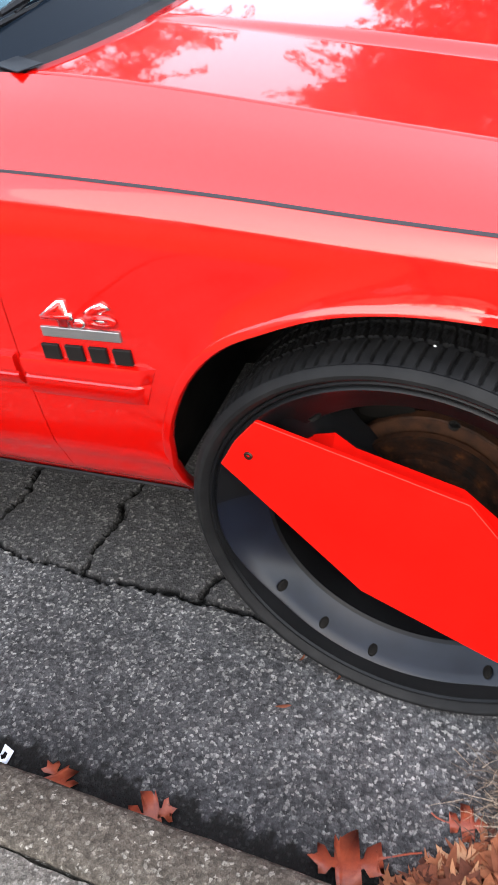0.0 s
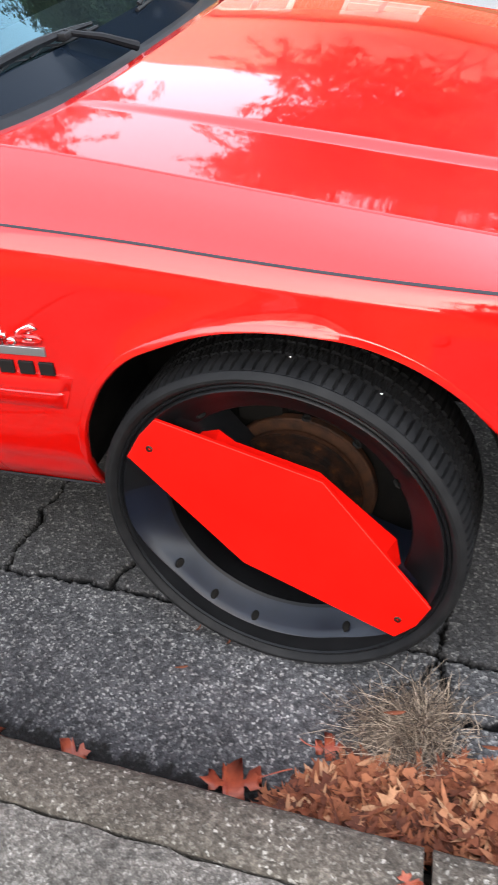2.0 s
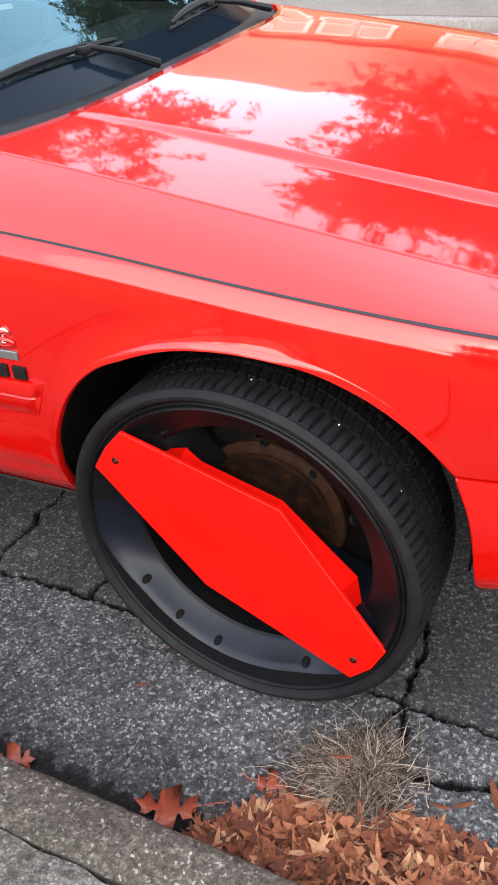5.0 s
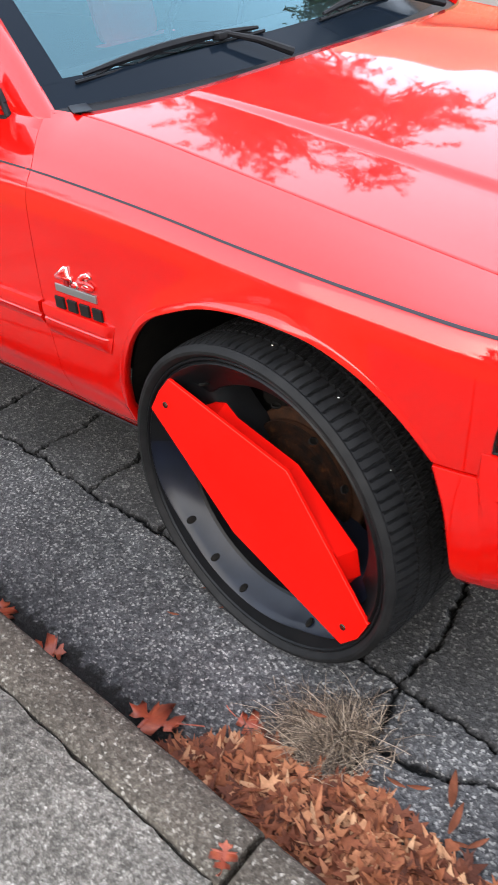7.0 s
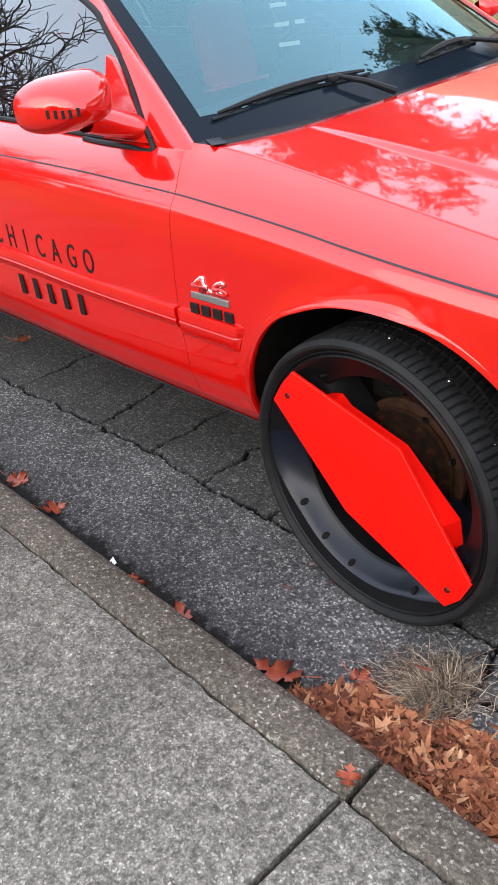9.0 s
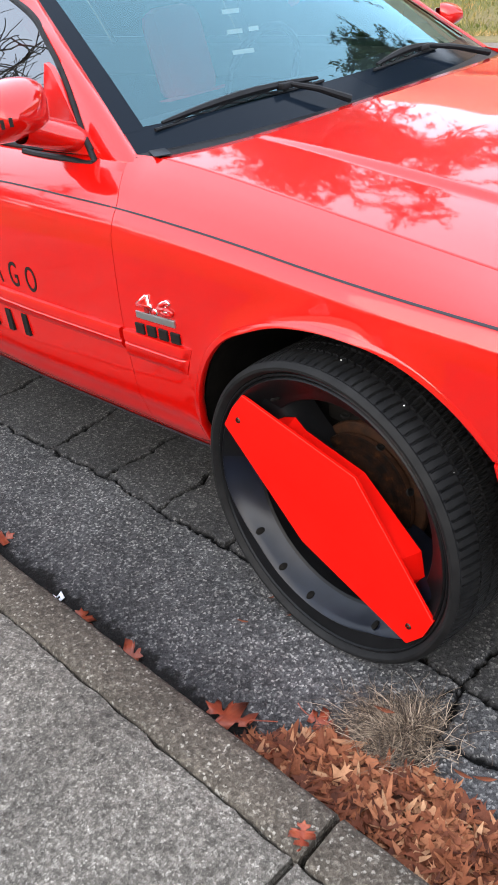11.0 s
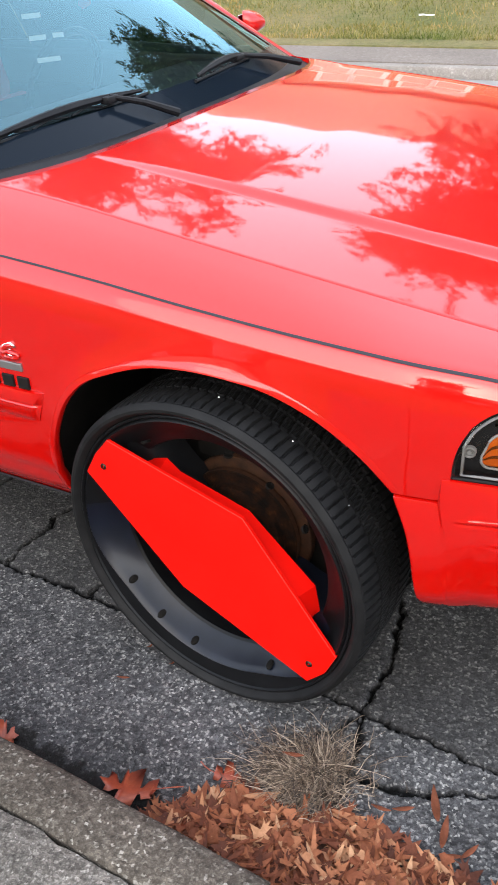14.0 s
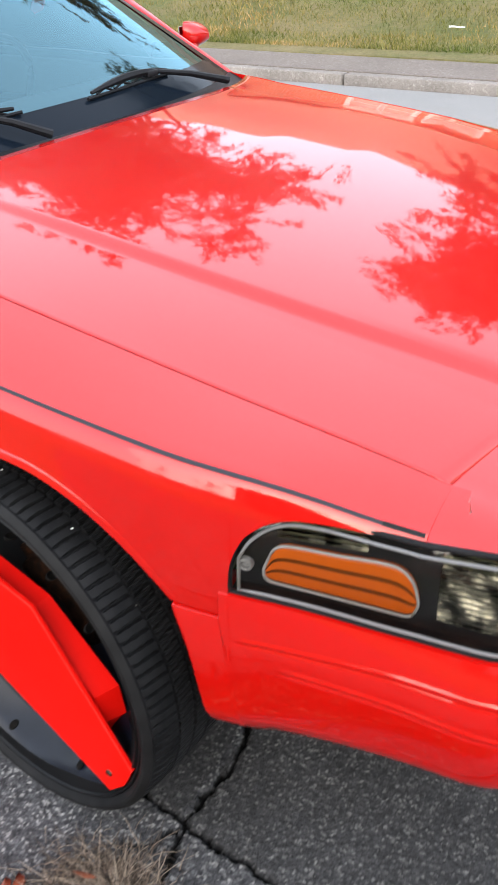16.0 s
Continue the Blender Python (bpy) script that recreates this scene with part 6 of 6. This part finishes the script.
# a few long stray stems
for k, (turn, ln) in enumerate(((0.15, 0.19), (0.4, 0.15), (-0.3, 0.13))):
    p0 = Vector((0.265, -0.2, 0.012))
    pts = [p0 + Vector((math.cos(turn) * ln * t, math.sin(turn) * ln * t, 0.03 * math.sin(2.4 * t) + 0.006 * noise.noise((k, t * 3, 0)))) for t in np.linspace(0, 1, 8)]
    tube(bm, pts, lambda t: 0.0011 * (1 - 0.6 * t), 5)
tagged(finish("dry_grass_tuft", bm, STRAW, angle=80), "tuft of dead straw-coloured grass growing from the cracked asphalt", "grass", kind="stuff")

# scrap of white plastic in the gutter
SCRAP = material("white_plastic", (0.75, 0.78, 0.85), 0.4)
bm = bmesh.new()
outline = [(-0.018, -0.012), (0.004, -0.016), (0.020, 0.002), (0.010, 0.018), (-0.006, 0.006), (-0.016, 0.012)]
hole = [(x * 0.38 + 0.002, y * 0.38) for x, y in outline]
rows = [[Vector((x, y, 0.004 + 0.010 * noise.noise((x * 60, y * 60, 0)))) for x, y in outline], [Vector((x, y, 0.006)) for x, y in hole]]
grid(bm, rows, closed=True)
o = thick(finish("plastic_scrap", bm, SCRAP, angle=60), 0.0015, 0)
o.matrix_world = pose(-0.683, -0.330, rz(-0.68, -0.33) + 0.003, 20, -10, 30)
tagged(o, "torn white plastic scrap lying in the gutter", "litter")

bm = bmesh.new()
tube(bm, [(-0.085, 0, 0.0), (-0.03, 0.004, 0.004), (0.03, -0.002, 0.002), (0.085, 0.006, 0.006)], lambda t: 0.009 - 0.003 * t, 7)
o = finish("paper_stick", bm, WHITE)
o.matrix_world = pose(-1.9, 8.69, ground_h(-1.9, 8.69 + 0.19) + 0.055, 0, 3, -4)
tagged(o, "thin white paper stick lying on the lawn grass", "litter")

# ---- surroundings: trees, houses, hedge ----
BARK = material("grey_bark", (0.11, 0.09, 0.075), 0.9)
colour(BARK, ramp_of(BARK, noise_of(BARK, 18.0, 7, 0.7), [(0.3, (0.045, 0.037, 0.03)), (0.7, (0.16, 0.135, 0.11))]))
bump_of(BARK, noise_of(BARK, 40.0, 5), 0.6, 0.02)
FOLIAGE = material("dark_foliage", (0.05, 0.075, 0.03), 0.7)
_n, _l, _b = nodes(FOLIAGE)
geo_ = _n.new("ShaderNodeNewGeometry")
colour(FOLIAGE, ramp_of(FOLIAGE, geo_.outputs["Random Per Island"], [(0.0, (0.02, 0.035, 0.012)), (0.6, (0.05, 0.075, 0.025)), (1.0, (0.10, 0.11, 0.04))]))
AUTUMN = material("autumn_foliage", (0.16, 0.08, 0.03), 0.7)
_n, _l, _b = nodes(AUTUMN)
geo_ = _n.new("ShaderNodeNewGeometry")
colour(AUTUMN, ramp_of(AUTUMN, geo_.outputs["Random Per Island"], [(0.0, (0.05, 0.03, 0.014)), (0.6, (0.12, 0.065, 0.025)), (1.0, (0.20, 0.11, 0.04))]))


def grow(bm, tips, p, d, length, radius, level, r, sides, twist, forks):
    """One limb that bends as it grows and then forks."""
    n = 5
    pts, q = [p], p
    for i in range(n):
        d = (d + Vector((r.gauss(0, twist), r.gauss(0, twist), r.gauss(0.02, twist * 0.7)))).normalized()
        q = q + d * (length / n)
        pts.append(q)
    tube(bm, pts, lambda t: radius * (1 - 0.42 * t), sides, caps=False)
    tips.append(q)
    if level <= 0:
        return
    for k in range(forks + (1 if r.random() < 0.5 else 0)):
        t = r.uniform(0.45, 1.0) if k else 1.0
        at = pts[min(n, max(2, int(t * n)))]
        ax = Vector((r.gauss(0, 1), r.gauss(0, 1), r.gauss(0.15, 0.6))).normalized()
        nd = (d * r.uniform(0.5, 1.0) + ax * r.uniform(0.5, 0.95)).normalized()
        grow(bm, tips, at, nd, length * r.uniform(0.62, 0.86), radius * (0.62 if k else 0.72), level - 1, r, max(3, sides - 1), twist * 1.1, forks)


def tree(x, y, height, seed, levels, leaf_mat=None, leaves=0, leaf_size=0.16, label="", z=0.1, cluster=0.6, forks=2, bole=0.2, spread=1.0, girth=0.014):
    r = random.Random(seed)
    root = new("tree")
    root.location = (x, y, z)
    bm = bmesh.new()
    tips = []
    rad = height * girth
    tube(bm, [(0, 0, -0.3), (0, 0, 0.05), (0.02, 0, 0.25), (0.03, 0.02, height * bole)], lambda t: rad * (1.7 - 0.7 * min(1, t * 2)), 10)
    base = Vector((0.03, 0.02, height * bole - 0.05))
    for k in range(4):
        a = 6.283 * k / 4 + r.uniform(-0.4, 0.4)
        up = r.uniform(0.7, 1.3)
        grow(bm, tips, base, Vector((math.cos(a) * 0.6, math.sin(a) * 0.6, up)).normalized(), height * (1 - bole) * 0.335, rad * 0.62, levels, r, 7, 0.16, forks)
    for v in bm.verts:
        v.co.x *= spread
        v.co.y *= spread
    tips = [Vector((v.x * spread, v.y * spread, v.z)) for v in tips]
    part("trunk", bm, BARK, root, angle=70)
    if leaf_mat:
        g = np.random.default_rng(seed)
        at = np.array([tuple(v) for v in tips])
        # leaves hang in sprays along short drooping twigs
        twigs = max(1, leaves // 60)
        root_at = at[g.integers(0, len(at), twigs)] + g.normal(0, cluster, (twigs, 3))
        along = g.normal(0, 1, (twigs, 3)) * np.array((1, 1, 0.55)) + np.array((0, 0, -0.25))
        along /= np.linalg.norm(along, axis=1)[:, None]
        reach = g.uniform(0.35, 0.95, twigs)
        pick = g.integers(0, twigs, leaves)
        c = root_at[pick] + along[pick] * (reach[pick] * g.random(leaves))[:, None] + g.normal(0, 0.055, (leaves, 3))
        u = along[pick] + g.normal(0, 0.55, (leaves, 3)); u /= np.linalg.norm(u, axis=1)[:, None]
        w = np.cross(u, g.normal(0, 1, (leaves, 3))); w /= np.linalg.norm(w, axis=1)[:, None]
        size = (leaf_size * g.uniform(0.6, 1.4, leaves))[:, None]
        co = np.stack([c - u * size, c - w * size * 0.36, c + u * size, c + w * size * 0.36], 1).reshape(-1, 3)
        me = bpy.data.meshes.new("crown")
        me.from_pydata(co.tolist(), [], np.arange(leaves * 4).reshape(-1, 4).tolist())
        bm = bmesh.new()
        bm.from_mesh(me)
        bpy.data.meshes.remove(me)
        part("crown", bm, leaf_mat, root, smooth=False)
    tagged(root, label or "tall bare tree with crooked branching limbs", "tree", group="street trees")
    return root


# across the street
tree(-8.0, 12.3, 10.4, 3, 4, AUTUMN, 120000, 0.06, "tall brownish autumn tree with a ragged crown", z=0.66, cluster=0.30, bole=0.28, spread=0.90, girth=0.009)
tree(1.6, 12.3, 10.3, 5, 4, FOLIAGE, 165000, 0.058, "tall dark green tree with a dense ragged crown", z=0.75, cluster=0.34, bole=0.2, spread=0.93, girth=0.007)
tree(-16.0, 26.0, 9.0, 8, 4, AUTUMN, 40000, 0.08, "tall brownish autumn tree with thinning leaves", z=1.5, cluster=0.6)
# on the near side
tree(-11.0, -3.9, 7.2, 21, 5, forks=3, girth=0.02, label="old bare tree with dense crooked branches")
tree(-14.0, -4.4, 8.5, 22, 5, forks=3, girth=0.02, label="old bare tree with dense crooked branches")
tree(-13.0, -6.2, 7.0, 27, 5, forks=3, girth=0.02, label="old bare tree with dense crooked branches")
tree(-9.6, -4.4, 2.5, 28, 4, AUTUMN, 30000, 0.035, "low brown shrub with dense twigs", cluster=0.3, bole=0.1, spread=1.4)
tree(-10.4, -2.9, 2.3, 29, 4, AUTUMN, 30000, 0.035, "low brown shrub with dense twigs", cluster=0.3, bole=0.1, spread=1.4)

# unseen bare trees, added to break up the horizon in the paint's reflection
for x, y, h, seed in ((-4.0, -21.0, 6.5, 31), (1.5, -24.0, 7.0, 32), (5.5, -20.0, 6.0, 33), (11.0, -23.0, 7.5, 34), (-11.0, -24.0, 7.0, 35)):
    tree(x, y, h, seed, 4, forks=2, girth=0.02, label="unseen bare tree added on the lawn behind the pavement to break the reflected horizon")

# unseen tree, added to give the house's reflection a ragged edge
tree(2.0, -10.4, 5.2, 41, 4, FOLIAGE, 45000, 0.06, "unseen dense dark green tree added beside the house to soften its reflected edge", cluster=0.4, bole=0.15, spread=0.8)

BRICK = material("orange_brick", (0.42, 0.16, 0.07), 0.85)
_n, _l, _b = nodes(BRICK)
bt = _n.new("ShaderNodeTexBrick")
bt.inputs["Scale"].default_value = 1.0
bt.inputs["Color1"].default_value, bt.inputs["Color2"].default_value, bt.inputs["Mortar"].default_value = (0.46, 0.17, 0.07, 1), (0.36, 0.12, 0.05, 1), (0.45, 0.38, 0.3, 1)
bt.inputs["Brick Width"].default_value, bt.inputs["Row Height"].default_value, bt.inputs["Mortar Size"].default_value = 0.22, 0.075, 0.008
mp = _n.new("ShaderNodeMapping"); mp.inputs["Rotation"].default_value = (radians(90), 0, 0)
_l.new(coords(BRICK), mp.inputs[0]); _l.new(mp.outputs[0], bt.inputs["Vector"])
colour(BRICK, bt.outputs["Color"])
ROOFING = material("tan_shingles", (0.40, 0.27, 0.18), 0.9)
colour(ROOFING, ramp_of(ROOFING, noise_of(ROOFING, 6.0, 6), [(0.3, (0.34, 0.22, 0.14)), (0.7, (0.46, 0.32, 0.21))]))
WHITE_PAINT = material("white_paint", (0.75, 0.74, 0.70), 0.5)
colour(WHITE_PAINT, ramp_of(WHITE_PAINT, noise_of(WHITE_PAINT, 12.0), [(0.3, (0.70, 0.69, 0.65)), (0.7, (0.8, 0.79, 0.76))]))
PANE = material("window_pane", (0.42, 0.38, 0.32), 0.15, 0.0, 0.5)


def house(x0, x1, y0, y1, eaves, ridge, m, windows, label):
    root = new("house")
    root.matrix_world = m
    bm = bmesh.new()
    box(bm, x0, x1, y0, y1, -0.4, eaves)
    part("wall", bm, BRICK, root, smooth=False)
    bm = bmesh.new()
    o = 0.45
    ym = (y0 + y1) / 2
    sec = [(y0 - o, eaves - 0.12), (y0 - o, eaves + 0.02), (ym, ridge), (y1 + o, eaves + 0.02), (y1 + o, eaves - 0.12), (ym, ridge - 0.25)]
    a = [bm.verts.new((x0 - o, y, z)) for y, z in sec]
    b = [bm.verts.new((x1 + o, y, z)) for y, z in sec]
    for i in range(6):
        bm.faces.new((a[i], a[(i + 1) % 6], b[(i + 1) % 6], b[i]))
    bm.faces.new(a); bm.faces.new(b)
    bmesh.ops.recalc_face_normals(bm, faces=bm.faces)
    part("roof", bm, ROOFING, root, smooth=False)
    for wx, wz, ww, wh in windows:
        bm = bmesh.new()
        f = 0.11
        bars_ = ((wx - ww/2 - f, wx + ww/2 + f, wz - f, wz), (wx - ww/2 - f, wx + ww/2 + f, wz + wh, wz + wh + f), (wx - ww/2 - f, wx - ww/2, wz, wz + wh), (wx + ww/2, wx + ww/2 + f, wz, wz + wh), (wx - ww/2, wx + ww/2, wz + wh/2 - 0.03, wz + wh/2 + 0.03))
        if ww > 1:
            bars_ += ((wx - 0.03, wx + 0.03, wz, wz + wh),)
        for bx in bars_:
            box(bm, bx[0], bx[1], y0 - 0.05, y0 + 0.02, bx[2], bx[3])
        w = part("window", bm, WHITE_PAINT, root, "white-framed window", smooth=False)
        bm = bmesh.new()
        box(bm, wx - ww/2, wx + ww/2, y0 - 0.012, y0 + 0.03, wz, wz + wh)
        part("pane", bm, PANE, w, smooth=False)
    tagged(root, label, "house")


turn = Matrix.Rotation(math.atan(SKEW), 4, "Z")
house(-26, 1.0, 15.2, 21.5, 2.8, 6.2, turn @ Matrix.Translation((0, 0, 1.15)), [(-22, 0.9, 1.8, 1.3), (-18, 0.9, 1.8, 1.3), (-13.5, 0.9, 2.0, 1.4), (-11.2, 0.9, 2.0, 1.4), (-6.62, 0.9, 0.62, 1.3), (-5.86, 0.9, 0.62, 1.3), (-4.86, 0.9, 0.60, 1.3), (-4.16, 0.9, 0.60, 1.3), (-2.42, 0.9, 0.62, 1.3), (-1.68, 0.9, 0.62, 1.3)], "long single-storey orange brick house with white windows and tan roof")
# two unseen houses, added to limit the sky that the car's side reflects
house(-19, -1.6, 12.0, 19.0, 3.0, 5.6, turn @ Matrix.Rotation(math.pi, 4, "Z"), [(-16, 0.9, 1.8, 1.3), (-11, 0.9, 1.8, 1.3), (-5, 0.9, 1.8, 1.3)], "unseen single-storey brick house added behind the pavement to block reflected sky")
house(-9, 30, 25.0, 32.0, 2.7, 4.9, turn @ Matrix.Rotation(math.pi, 4, "Z"), [(4, 1.2, 1.8, 1.5), (10, 1.2, 1.8, 1.5), (16, 1.2, 1.8, 1.5), (23, 1.2, 1.8, 1.5)], "unseen long single-storey brick house added far behind the pavement to raise the reflected horizon")
